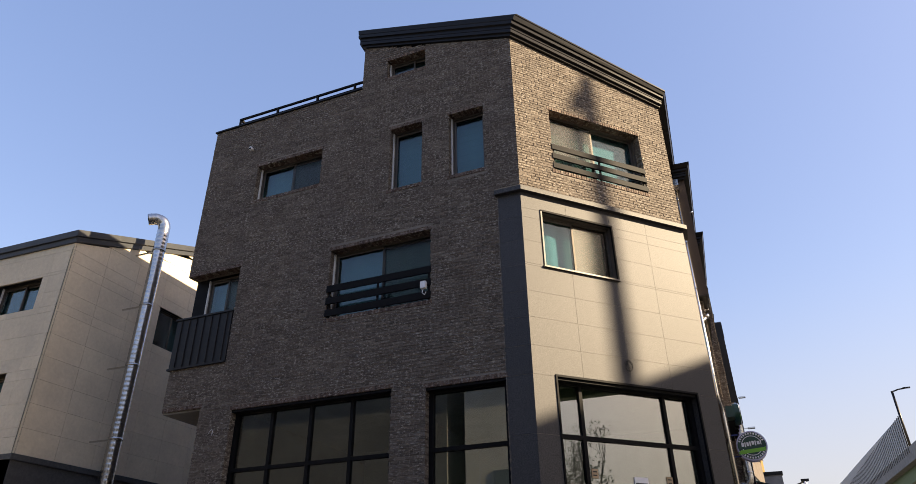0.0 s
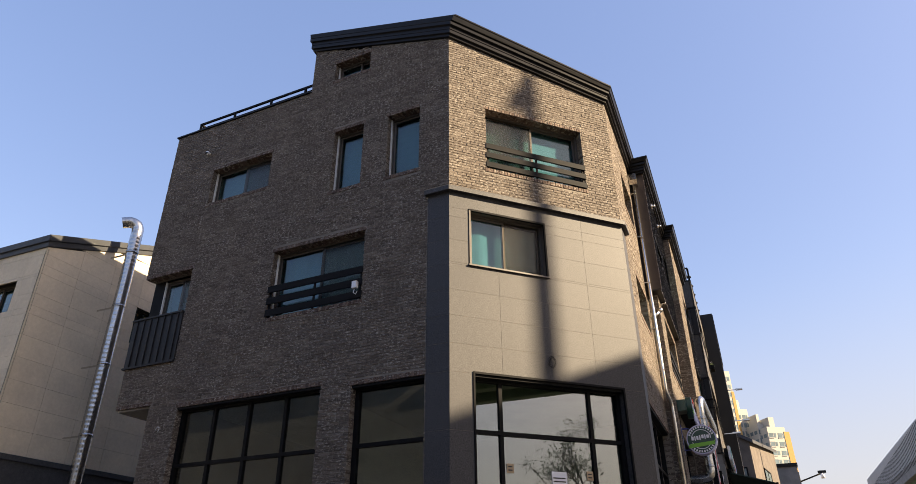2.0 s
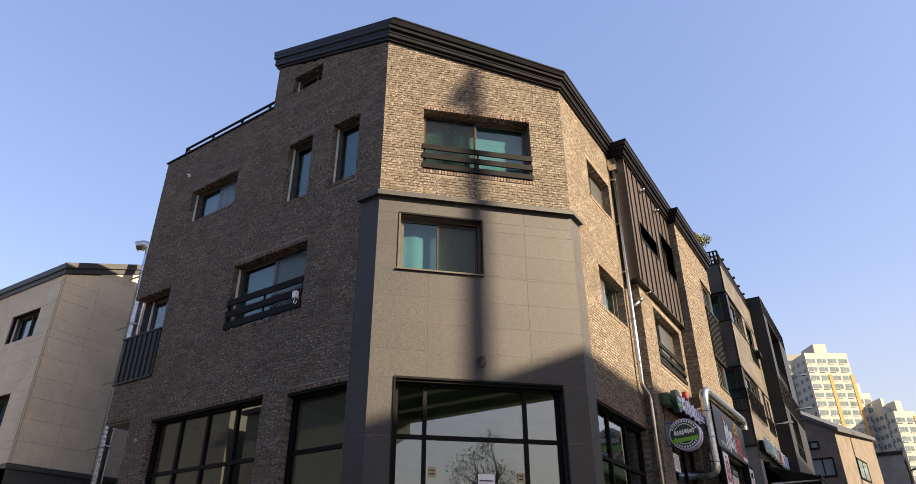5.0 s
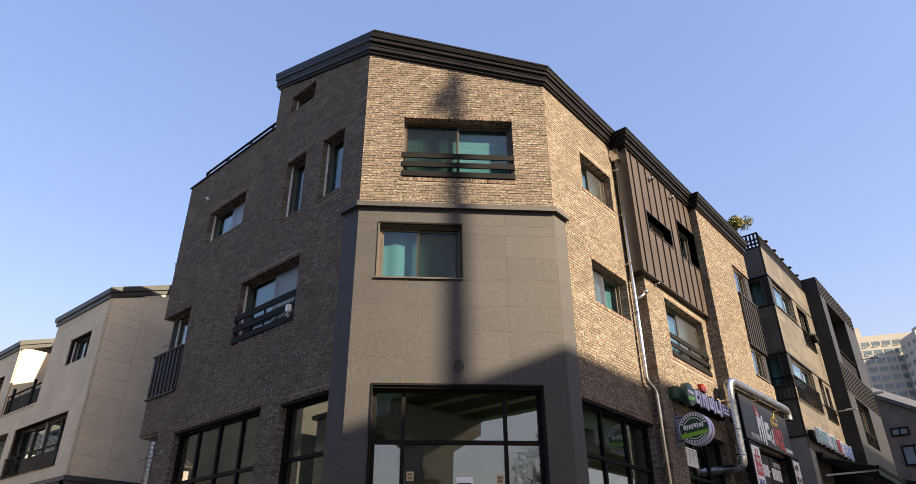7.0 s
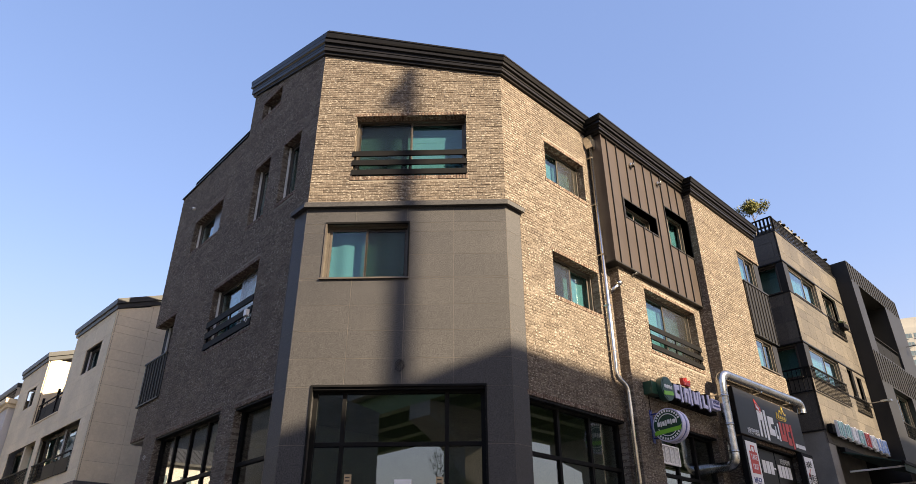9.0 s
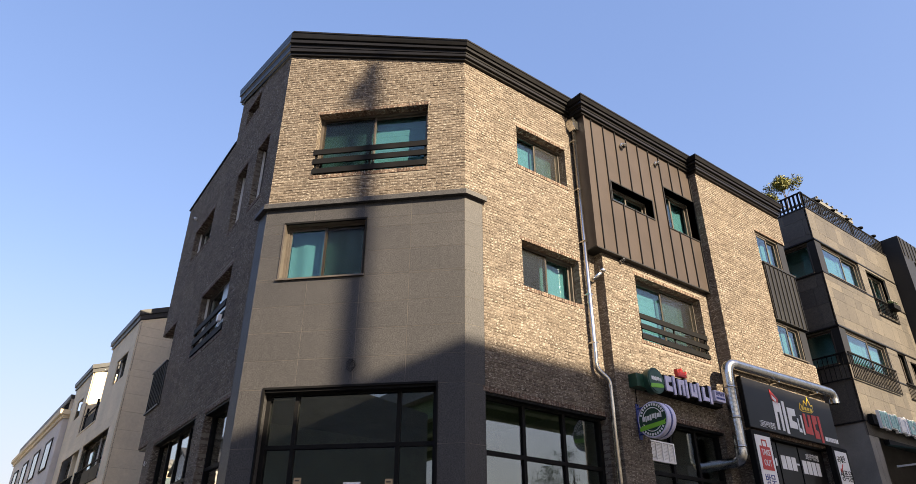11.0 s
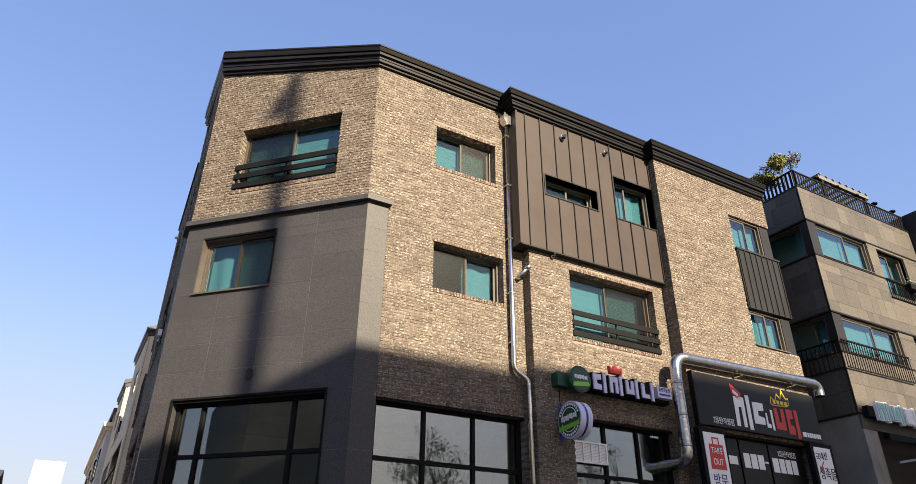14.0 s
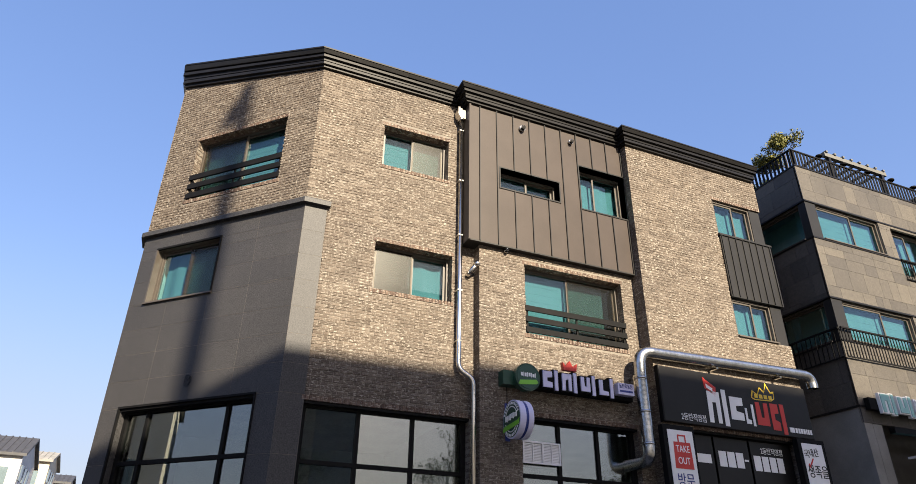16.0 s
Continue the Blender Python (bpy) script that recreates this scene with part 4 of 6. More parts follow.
def wire_coil(F, u, z, n, r, mat, label, seed):
    rng = random.Random(seed)
    c = thing("wire_coil", label, "wire")
    c.matrix_world = F
    for _ in range(n):
        bm = bmesh.new()
        a0, rr = rng.uniform(0, 6), r * rng.uniform(0.5, 1)
        pts = [(u + rr * math.cos(a0 + k * 0.5) * rng.uniform(0.75, 1.1), -0.03 - 0.03 * rng.random(), z + 1.2 * rr * math.sin(a0 + k * 0.5) * rng.uniform(0.75, 1.1)) for k in range(11)]
        tube(bm, [(u, 0.0, z + r * 0.9), *pts], 0.0035, 5)
        part("wire", bm, mat, c)


M_TAPE = simple("brown_tape", (0.42, 0.30, 0.18), 0.6, vary=0.1)
for u_, z_, w_, h_, mt, lb in ((1.16, 3.55, 0.13, 0.16, M_TAPE, "brown paper tag stuck on the shop glass"), (2.78, 3.50, 0.13, 0.16, M_TAPE, "brown paper tag stuck on the shop glass"), (2.05, 3.40, 0.30, 0.22, M_WHITE, "white notice stuck on the shop glass")):
    tg = thing("paper_notice", lb, "notice", F_CUT)
    part("sheet", boxes((u_, u_ + w_, 0.195, 0.205, z_, z_ + h_)), mt, tg)
    for k in range(2):
        part("print_bar", boxes((u_ + 0.02, u_ + w_ - 0.03, 0.190, 0.195, z_ + 0.04 + k * 0.06, z_ + 0.06 + k * 0.06)), M_INK, tg)
wire_coil(F_CUT, 2.10, 5.60, 4, 0.11, M_BLACK, "loose coil of black wire hanging from the granite wall", 5)
wire_coil(F_SIDE, -9.56, 4.87, 1, 0.06, M_WHITE, "white wire loop hanging on the brick pier", 6)

# exhaust duct along the main front
def ribbed_tube(pts, r, pitch=0.10, seg=20, ridge=1.008):
    """A spiral-seamed duct: many rings, each seam a slight ridge."""
    out = []
    P = [Vector(p) for p in pts]
    for a, b in zip(P, P[1:]):
        n = max(1, int((b - a).length / (pitch / 4)))
        out += [a.lerp(b, k / n) for k in range(n)]
    out.append(P[-1])
    bm = bmesh.new()
    rings = []
    for i, p in enumerate(out):
        d = (out[min(i + 1, len(out) - 1)] - out[max(i - 1, 0)]).normalized()
        ref = Vector((0.3, 0.2, 1)) if abs(d.z) < 0.9 else Vector((1, 0.2, 0))
        if rings:
            ref = last_up
        side = d.cross(ref).normalized()
        last_up = side.cross(d)
        rr = r * (ridge if i % 4 == 0 else 1.0)
        rings.append([bm.verts.new(p + rr * (math.cos(t) * side + math.sin(t) * last_up)) for t in (2 * math.pi * k / seg for k in range(seg))])
    for a, b in zip(rings, rings[1:]):
        for k in range(seg):
            bm.faces.new((a[k], a[(k + 1) % seg], b[(k + 1) % seg], b[k])).smooth = True
    bmesh.ops.recalc_face_normals(bm, faces=bm.faces)
    return bm


duct = thing("exhaust_duct", "spiral galvanised exhaust duct bent along the shop front", "duct")
DX, DY, RX = 1.03, 21.38, 1.155
run = [(0.30, DY, 4.55), *bend((0.6, DY, 4.55), (DX, DY, 4.55), (DX, DY, 5.2), 0.24), (DX, DY, 6.3), *bend((DX, DY, 6.3), (DX + 0.02, DY + 0.02, 6.82), (RX, 22.2, 6.82), 0.28, 8), (RX, 25.8, 6.88), *bend((RX, 25.6, 6.88), (RX, 26.32, 6.88), (RX, 26.32, 6.6), 0.22), (RX, 26.32, 6.58)]
part("pipe", ribbed_tube(run, 0.128, ridge=1.014), M_GALV, duct)
for p0, p1 in (((0.64, DY - 0.03, 6.28), (DX, DY + 0.03, 6.32)), ((1.0, 23.3, 6.64), (RX + 0.1, 23.36, 6.68)), ((1.0, 25.2, 6.68), (RX + 0.1, 25.26, 6.72))):
    part("bracket", boxes((p0[0], p1[0], p0[1], p1[1], p0[2], p1[2])), M_STEEL, duct)
for z in (4.85, 5.5, 6.2):
    bm = bmesh.new()
    tube(bm, [(DX, DY, z), (DX, DY, z + 0.05)], 0.138, 20)
    part("band", bm, M_GALV, duct)

# round projecting sign
rs = thing("projecting_sign", "round green and white double-sided shop sign on a bracket", "sign")
CX, CY, CZ, RR = 1.10, 18.38, 5.03, 0.355
for nm, y0, y1, r, mat in (("rim", CY - 0.14, CY - 0.02, RR, M_LILAC), ("core", CY - 0.02, CY + 0.04, RR * 0.96, M_NAVY), ("rim", CY + 0.04, CY + 0.14, RR, M_LILAC), ("face", CY - 0.15, CY - 0.141, RR * 0.92, M_GREEN), ("face", CY + 0.141, CY + 0.15, RR * 0.92, M_GREEN)):
    bm = bmesh.new()
    arc_disc(bm, (CX, CZ), r, y0, y1, 40)
    part(nm, bm, mat, rs)
n = 44                                # thin white ring in two arcs
for half in (range(0, n // 2), range(n // 2, n)):
    bm = bmesh.new()
    for k in half:
        a, b = 2 * math.pi * k / n, 2 * math.pi * (k + 1) / n
        if not 0.02 < (a + 0.35) % math.pi < 0.62:
            prism(bm, [(CX + q * math.cos(t), CZ + q * math.sin(t)) for q, t in ((0.222, a), (0.238, a), (0.238, b), (0.222, b))], CY - 0.156, CY - 0.150, 1)
    part("ring_arc", bm, M_WHITE, rs)
for k in range(30):                   # ring of small bars
    a = 2 * math.pi * k / 30
    if k in (0, 1, 14, 15, 16, 29):
        continue
    bm = bmesh.new()
    prism(bm, [(CX + q * math.cos(a + e), CZ + q * math.sin(a + e)) for q, e in ((0.27, -0.06), (0.315, -0.06), (0.315, 0.06), (0.27, 0.06))], CY - 0.156, CY - 0.150, 1)
    part("border_bar", bm, M_WHITE, rs)
bm = bmesh.new()
prism(bm, [(CX - 0.33, CZ - 0.14), (CX - 0.27, CZ - 0.10), (CX + 0.27, CZ - 0.06), (CX + 0.33, CZ - 0.03), (CX + 0.29, CZ - 0.08), (CX + 0.31, CZ - 0.13), (CX + 0.2, CZ - 0.15), (CX - 0.25, CZ - 0.19), (CX - 0.31, CZ - 0.20)], CY - 0.160, CY - 0.150, 1)
part("ribbon", bm, M_LIME_GREEN, rs)


def block_mark(x0, z0, w, h, kind, put):
    """A plain heavy mark made of a few strokes, standing for one sign of a shop's mark."""
    a = (0.58, 0.5, 0.55, 0.62)[kind]
    put(x0, x0 + w * a, z0 + h * (0.05, 0.0, 0.12, 0.0)[kind], z0 + h * (0.95, 0.9, 1.0, 0.8)[kind])
    put(x0 + w * (a + 0.16), x0 + w, z0 - h * 0.08, z0 + h * 1.05)


for i in range(4):
    bm = bmesh.new()
    block_mark(CX - 0.235 + i * 0.12, CZ - 0.02 + 0.012 * i, 0.10, 0.10, i, lambda a, b, c, d: box(bm, a, b, CY - 0.160, CY - 0.150, c, d))
    part("mark", bm, M_WHITE, rs)
for z in (4.82, 5.34):
    part("bracket", boxes((0.64, CX - 0.27, CY - 0.015, CY + 0.015, z - 0.015, z + 0.015)), M_NAVY, rs)
part("wall_plate", boxes((0.64, 0.66, CY - 0.05, CY + 0.05, 4.72, 5.44)), M_NAVY, rs)
bm = bmesh.new()
tube(bm, [(0.66, CY, 5.40), (0.66, CY, 5.85), (0.66, CY + 0.2, 5.9)], 0.008, 6)
part("cable", bm, M_BLACK, rs)

# letter sign over the chicken shop
ls = thing("channel_sign", "lit-style shop sign with white block marks and a round green disc", "sign", F_M2)
part("rail_box", boxes((18.20, 18.62, -0.22, -0.01, 5.76, 6.04)), M_GREEN, ls)
part("rail", boxes((18.63, 21.25, -0.20, -0.01, 5.76, 5.92)), M_BLACK, ls)
bm = bmesh.new()
arc_disc(bm, (18.68, 5.92), 0.275, -0.34, -0.20, 36)
part("disc", bm, M_GREEN, ls)
bm = bmesh.new()
arc_disc(bm, (18.68, 5.92), 0.235, -0.350, -0.341, 36)
part("disc_face", bm, simple("bottle_green_sign", (0.02, 0.075, 0.055), 0.4, vary=0.1), ls)
bm = bmesh.new()
prism(bm, [(18.46, 5.76), (18.50, 5.84), (18.86, 5.88), (18.90, 5.82), (18.86, 5.79), (18.5, 5.75)], -0.36, -0.35, 1)
part("ribbon", bm, M_LIME_GREEN, ls)
for i in range(4):
    bm = bmesh.new()
    block_mark(18.52 + i * 0.085, 5.92, 0.07, 0.08, i, lambda a, b, c, d: box(bm, a, b, -0.36, -0.35, c, d))
    part("small_mark", bm, M_WHITE, ls)
NOTCHED = [[(0, 0.05), (0.58, 0.05), (0.58, 0.34), (0.26, 0.40), (0.26, 0.60), (0.58, 0.64), (0.58, 0.95), (0, 0.95)],
           [(0, 0.0), (0.20, 0.0), (0.22, 0.62), (0.40, 0.62), (0.42, 0.0), (0.60, 0.0), (0.60, 0.95), (0, 0.95)],
           [(0.0, 0.10), (0.60, 0.10), (0.60, 0.92), (0.40, 0.92), (0.38, 0.38), (0.24, 0.38), (0.20, 0.92), (0.0, 0.92)],
           [(0.0, 0.04), (0.60, 0.04), (0.60, 0.26), (0.24, 0.30), (0.24, 0.90), (0.0, 0.90)]]
for i, shape in enumerate(NOTCHED):         # plain notched blocks, each beside a tall bar
    u = 19.03 + i * 0.44
    for outline in (shape, [(0.74, -0.08), (0.94, -0.08), (0.94, 1.05), (0.74, 1.05)]):
        pts = [(u + 0.36 * a, 5.76 + 0.36 * b) for a, b in outline]
        bm = bmesh.new()
        prism(bm, pts, -0.33, -0.30, 1)
        part("mark", bm, M_LILAC, ls, "lilac-white raised block mark")
        bm = bmesh.new()
        x0, x1, y0, y1 = min(p[0] for p in pts), max(p[0] for p in pts), min(p[1] for p in pts), max(p[1] for p in pts)
        box(bm, x0 - 0.025, x1 + 0.025, -0.2995, -0.21, y0 - 0.025, y1 + 0.025)
        part("backing", bm, M_BLACK, ls)
bm = bmesh.new()
prism(bm, [(19.52, 6.18), (19.50, 6.34), (19.58, 6.26), (19.67, 6.38), (19.74, 6.26), (19.84, 6.34), (19.82, 6.18)], -0.33, -0.24, 1)
part("crown", bm, M_RED_SIGN, ls, "red crown shape")
part("end_plate", boxes((20.80, 21.20, -0.34, -0.20, 5.84, 6.08)), M_LILAC, ls)
lettering("동탄목동점", 0.10, M_NAVY, ls, on_wall(Matrix(), 21.0, 6.01, -0.344), xscale=0.72)
part("plate_bar", boxes((20.84, 21.16, -0.346, -0.340, 5.89, 5.93)), M_NAVY, ls)
# white louvre in the shop window
gr = thing("louvre_grille", "white metal louvre set into the shop window", "grille", F_M2)
bm = bmesh.new()
frame_bars(bm, 18.76, 19.60, 4.38, 4.80, 0.03, 0.10, 0.15)
part("frame", bm, M_WHITE, gr)
for u in (18.98, 19.19, 19.21, 19.40):
    part("bar", boxes((u - 0.008, u + 0.008, 0.10, 0.13, 4.41, 4.77)), M_WHITE, gr)
for k in range(12):
    part("louvre", boxes((18.79, 19.57, 0.125, 0.145, 4.42 + k * 0.029, 4.438 + k * 0.029)), M_WHITE, gr)
part("backing", boxes((18.79, 19.57, 0.146, 0.15, 4.41, 4.77)), M_FRAME_LIGHT, gr)

# black fascia sign with white and red marks
bs = thing("fascia_sign", "black shop fascia sign with white and red marks", "sign", F_M3)
part("board", boxes((21.80, 26.02, -0.13, -0.02, 5.37, 6.55)), M_SIGNBLACK, bs, bevel=0.01)
part("edge", boxes((21.765, 21.80, -0.135, -0.02, 5.36, 6.56)), M_BLACK, bs)


def flat(poly, mat, name, v=-0.138, v1=-0.1305, parent=None):
    bm = bmesh.new()
    prism(bm, poly, v, v1, 1)
    return part(name, bm, mat, parent or bs)


def slab_mark(u0, u1, z0, z1, shape, mat):
    """A heavy plain mark: a notched block, or a tall bar where no shape is given."""
    pts = NOTCHED[shape] if shape is not None else [(0, 0), (0.6, 0), (0.6, 1), (0, 1)]
    flat([(u0 + (u1 - u0) * (a / 0.6 + 0.06 * b), z0 + (z1 - z0) * b) for a, b in pts], mat, "mark")


flat([(22.96, 6.44), (23.30, 6.24), (23.26, 6.04), (22.98, 6.20)], M_RED_SIGN, "flag")
flat([(23.02, 6.30), (23.20, 6.21), (23.19, 6.14), (23.03, 6.21)], M_WHITE, "flag_bar", -0.142, -0.1385)
for u0, u1, z0, z1, shape, mt in ((23.00, 23.34, 5.46, 6.18, 1, M_WHITE), (23.42, 23.54, 5.42, 6.22, None, M_WHITE), (23.62, 24.00, 5.56, 6.12, 0, M_WHITE), (24.04, 24.18, 5.52, 5.92, 3, M_WHITE), (24.23, 24.30, 5.50, 5.98, None, M_WHITE), (24.36, 24.72, 5.48, 6.10, 2, M_RED_SIGN), (24.80, 25.04, 5.44, 6.10, 0, M_RED_SIGN), (25.10, 25.22, 5.40, 6.08, None, M_RED_SIGN)):
    slab_mark(u0, u1, z0, z1, shape, mt)
flat([(24.30, 6.14), (24.36, 6.32), (24.50, 6.24), (24.60, 6.42), (24.72, 6.32), (24.80, 6.54), (24.92, 6.34), (25.02, 6.36), (25.00, 6.18), (24.90, 6.12), (24.4, 6.10)], M_YELLOW, "flame_outline")
flat([(24.33, 6.15), (24.38, 6.28), (24.50, 6.20), (24.60, 6.37), (24.71, 6.27), (24.80, 6.47), (24.90, 6.29), (24.99, 6.31), (24.97, 6.19), (24.88, 6.14), (24.42, 6.12)], M_INK, "flame", -0.142, -0.1385)
for i in range(4):
    flat([(24.40 + i * 0.14, 6.15), (24.50 + i * 0.14, 6.15), (24.50 + i * 0.14, 6.24), (24.40 + i * 0.14, 6.24)], M_YELLOW, "flame_bar", -0.146, -0.1425)
lettering("2동탄직영점", 0.17, M_WHITE, bs, on_wall(Matrix(), 22.57, 5.50, -0.134), spacing=0.95, xscale=0.8)
for u0, w in ((25.30, 0.14), (25.47, 0.06), (25.55, 0.06), (25.63, 0.06), (25.71, 0.06), (25.79, 0.03), (25.84, 0.05), (25.91, 0.06)):
    flat([(u0, 5.47), (u0 + w, 5.47), (u0 + w, 5.58), (u0, 5.58)], M_WHITE, "number_bar")
# dark window sheet with number bars
ws = thing("window_sheet", "black printed sheet across the shop window", "sign", F_M3)
for a, b in ((22.52, 23.18), (23.24, 24.18), (24.24, 25.45)):
    part("sheet", boxes((a, b, 0.12, 0.135, 4.05, 5.22)), M_SIGNBLACK, ws)
for u0, u1, z0, z1 in ((22.70, 23.10, 4.66, 4.84), (23.32, 23.52, 4.62, 4.94), (23.56, 23.76, 4.62, 4.94), (23.80, 24.0, 4.62, 4.94), (24.03, 24.14, 4.77, 4.81), (24.30, 24.50, 4.60, 4.92), (24.54, 24.72, 4.60, 4.92), (24.76, 24.94, 4.60, 4.92), (24.98, 25.16, 4.60, 4.92)):
    part("number_bar", boxes((u0, u1, 0.112, 0.119, z0, z1)), M_WHITE, ws)
lettering("2동탄직영점", 0.16, M_WHITE, ws, on_wall(Matrix(), 24.86, 5.03, 0.114), xscale=0.8)
bm = bmesh.new()
arc_disc(bm, (22.55, 4.78), 0.17, 0.10, 0.118, 24)
part("round_badge", bm, M_YELLOW, ws)
# upright boards either side of the door
tb = thing("upright_sign", "white upright board with a red takeaway bag sign", "sign", F_M3)
part("board_frame", boxes((21.64, 22.44, -0.20, -0.06, 2.4, 5.28)), M_BLACK, tb)
part("face", boxes((21.74, 22.38, -0.21, -0.201, 2.5, 5.18)), M_WHITE, tb)
flat([(21.86, 4.94), (22.28, 4.94), (22.30, 4.42), (21.84, 4.42)], M_RED_SIGN, "bag", -0.217, -0.2105, tb)
for poly in ([(21.97, 4.94), (22.0, 4.94), (22.0, 5.06), (21.97, 5.06)], [(22.15, 4.94), (22.18, 4.94), (22.18, 5.06), (22.15, 5.06)], [(21.97, 5.06), (22.18, 5.06), (22.18, 5.09), (21.97, 5.09)]):
    flat(poly, M_RED_SIGN, "bag_handle", -0.217, -0.2105, tb)
lettering("TAKE", 0.19, M_WHITE, tb, on_wall(Matrix(), 22.07, 4.80, -0.219), xscale=0.75)
lettering("OUT", 0.19, M_WHITE, tb, on_wall(Matrix(), 22.07, 4.57, -0.219), xscale=0.75)
lettering("방문", 0.30, M_NAVY, tb, on_wall(Matrix(), 22.06, 4.18, -0.215), xscale=0.8)
flat([(21.94, 3.86), (22.02, 3.76), (22.22, 4.0), (22.18, 4.02), (22.02, 3.84), (21.97, 3.89)], M_NAVY, "tick", -0.217, -0.2105, tb)
t2 = thing("upright_sign", "white upright board with black writing and a red tick", "sign", F_M3)
part("board_frame", boxes((25.36, 26.18, -0.20, -0.06, 2.4, 5.34)), M_BLACK, t2)
part("face", boxes((25.46, 26.08, -0.21, -0.201, 2.5, 5.24)), M_WHITE, t2)
lettering("국내산", 0.20, M_INK, t2, on_wall(Matrix(), 25.70, 5.02, -0.215) @ pose(0, 0, 0, 0, 0, 8), xscale=0.8)
lettering("생족을", 0.30, M_INK, t2, on_wall(Matrix(), 25.79, 4.62, -0.215), xscale=0.75)
flat([(25.54, 4.78), (25.58, 4.70), (25.74, 4.92), (25.70, 4.92), (25.59, 4.77), (25.57, 4.81)], M_RED_SIGN, "tick", -0.217, -0.2105, t2)

# ---- neighbour with cream stone, on the side street ----
NX, NY = -15.33, 11.56
cream = thing("stone_house", "cream limestone clad house with charcoal base and dark roof edge", "house")
F_N1 = wall_frame(0, NY, 1, 0)
F_N2 = wall_frame(NX, 0, 0, 1)


def cream_top(y):
    return 10.62 + 0.39 * (min(y, 17.0) - NY) - 0.39 * max(0, y - 17.0)


def cladding(name, parent, F, u0, u1, z0, z1, du, dz, holes, mat, seed, jitter=0.0, top=None, thick=0.03):
    """Stone panels in rows, cut round the openings and under a sloping edge."""
    rng = random.Random(seed)
    host = solid_wall(name, F, u0, u1, z0, min(z1, top(u0), top(u1)) - 0.1 if top else z1 - 0.05, holes, M_MORTAR, thick + 0.03, thick, 0.0, "", parent)
    z = z0
    while z < z1 - 0.02:
        zb = min(z + dz, z1)
        lines, u = [u0], u0
        while u < u1 - 0.02:
            u = min(u1, u + du * (1 + rng.uniform(-jitter, jitter)))
            lines.append(u)
        cuts = sorted({z, zb, *[c for h in holes for c in (h[2], h[3]) if z < c < zb]})
        for c0, c1 in zip(cuts, cuts[1:]):
            zm = (c0 + c1) / 2
            for a, b in zip(lines, lines[1:]):
                free = [(a, b)]
                for h in holes:
                    if h[2] < zm < h[3]:
                        free = [s for p, q in free for s in ((p, min(q, h[0])), (max(p, h[1]), q)) if s[1] - s[0] > 0.02]
                for p, q in free:
                    ta, tb_ = (min(c1, top(p)), min(c1, top(q))) if top else (c1, c1)
                    if max(ta, tb_) < c0 + 0.03:
                        continue
                    bm = bmesh.new()
                    prism(bm, [(p + 0.003, c0 + 0.003), (q - 0.003, c0 + 0.003), (q - 0.003, max(tb_ - 0.003, c0 + 0.006)), (p + 0.003, max(ta - 0.003, c0 + 0.006))], 0.0, thick - 0.002, 1)
                    part("stone_panel", bm, mat, host)
        z = zb
    return host


CW = (-17.85, -16.2, 8.78, 9.72)
CL = (-20.78, -16.40, 5.36, 7.04)
CS = (15.0, 16.5, 8.85, 10.08)
# body of the house, hollow behind the openings
bm = bmesh.new()
prism(bm, [(NY + 0.35, 0), (NY + 0.35, 10.5), (17.0, 12.55), (22.5, 10.4), (22.5, 0)], -19.3, NX - 0.35, 0)
part("core", bm, M_ROOMD, cream)
cladding("wall", cream, F_N1, -19.45, NX, 4.97, 10.62, 1.15, 0.605, [CW, CL], M_LIME, 3)
cladding("wall", cream, F_N2, NY, 22.5, 4.97, 13.5, 1.15, 0.605, [CS], M_LIME, 4, top=cream_top)
part("base", boxes((-30, NX + 0.02, NY - 0.03, NY + 0.3, 0, 4.82), (NX - 0.3, NX + 0.03, NY - 0.03, 22.5, 0, 4.82)), M_CHAR, cream, "charcoal stone base")
bm = bmesh.new()
sweep(bm, [(-30, NY, 4.82), (NX, NY, 4.82), (NX, 22.5, 4.82)], [(-0.1, 0), (0.07, 0), (0.07, 0.13), (0.0, 0.15), (-0.1, 0.15)])
part("base_band", bm, M_CHAR, cream)
bm = bmesh.new()
FAS = [(-0.05, 0.0), (0.05, 0.0), (0.06, 0.14), (0.11, 0.15), (0.12, 0.33), (-0.05, 0.36)]
sweep(bm, [(-19.5, NY + 0.4, 10.62), (-19.5, NY, 10.62), (NX, NY, 10.62), (NX, 17.0, cream_top(17.0)), (NX, 22.5, cream_top(22.5))], FAS)
part("fascia", bm, M_ROOFEDGE, cream, "dark metal roof edge")
bm = bmesh.new()
for y0, y1 in ((NY, 17.0), (17.0, 22.5)):
    pts = [(y0, cream_top(y0) + 0.20), (y1, cream_top(y1) + 0.20), (y1, cream_top(y1) + 0.1), (y0, cream_top(y0) + 0.1)]
    prism(bm, pts, -19.45, NX, 0)
part("roof", bm, M_SLATE, cream)
window(F_N1, *CW, v=0.2, parent=cream, drape=("grey", 0, 0.55), depth=0.34 + 0.5)
window(F_N1, -18.55, -16.42, CL[2] + 0.02, CL[3], v=0.25, parent=cream, drape=("grey", 0, 1.0), depth=0.9)
window(F_N1, -20.76, -18.56, CL[2] + 0.02, CL[3], v=0.25, parent=cream, drape=("grey", 0.5, 1.0), depth=0.9, lining=False)
window(F_N2, *CS, v=0.14, parent=cream, drape=None, screen=0, depth=0.8)


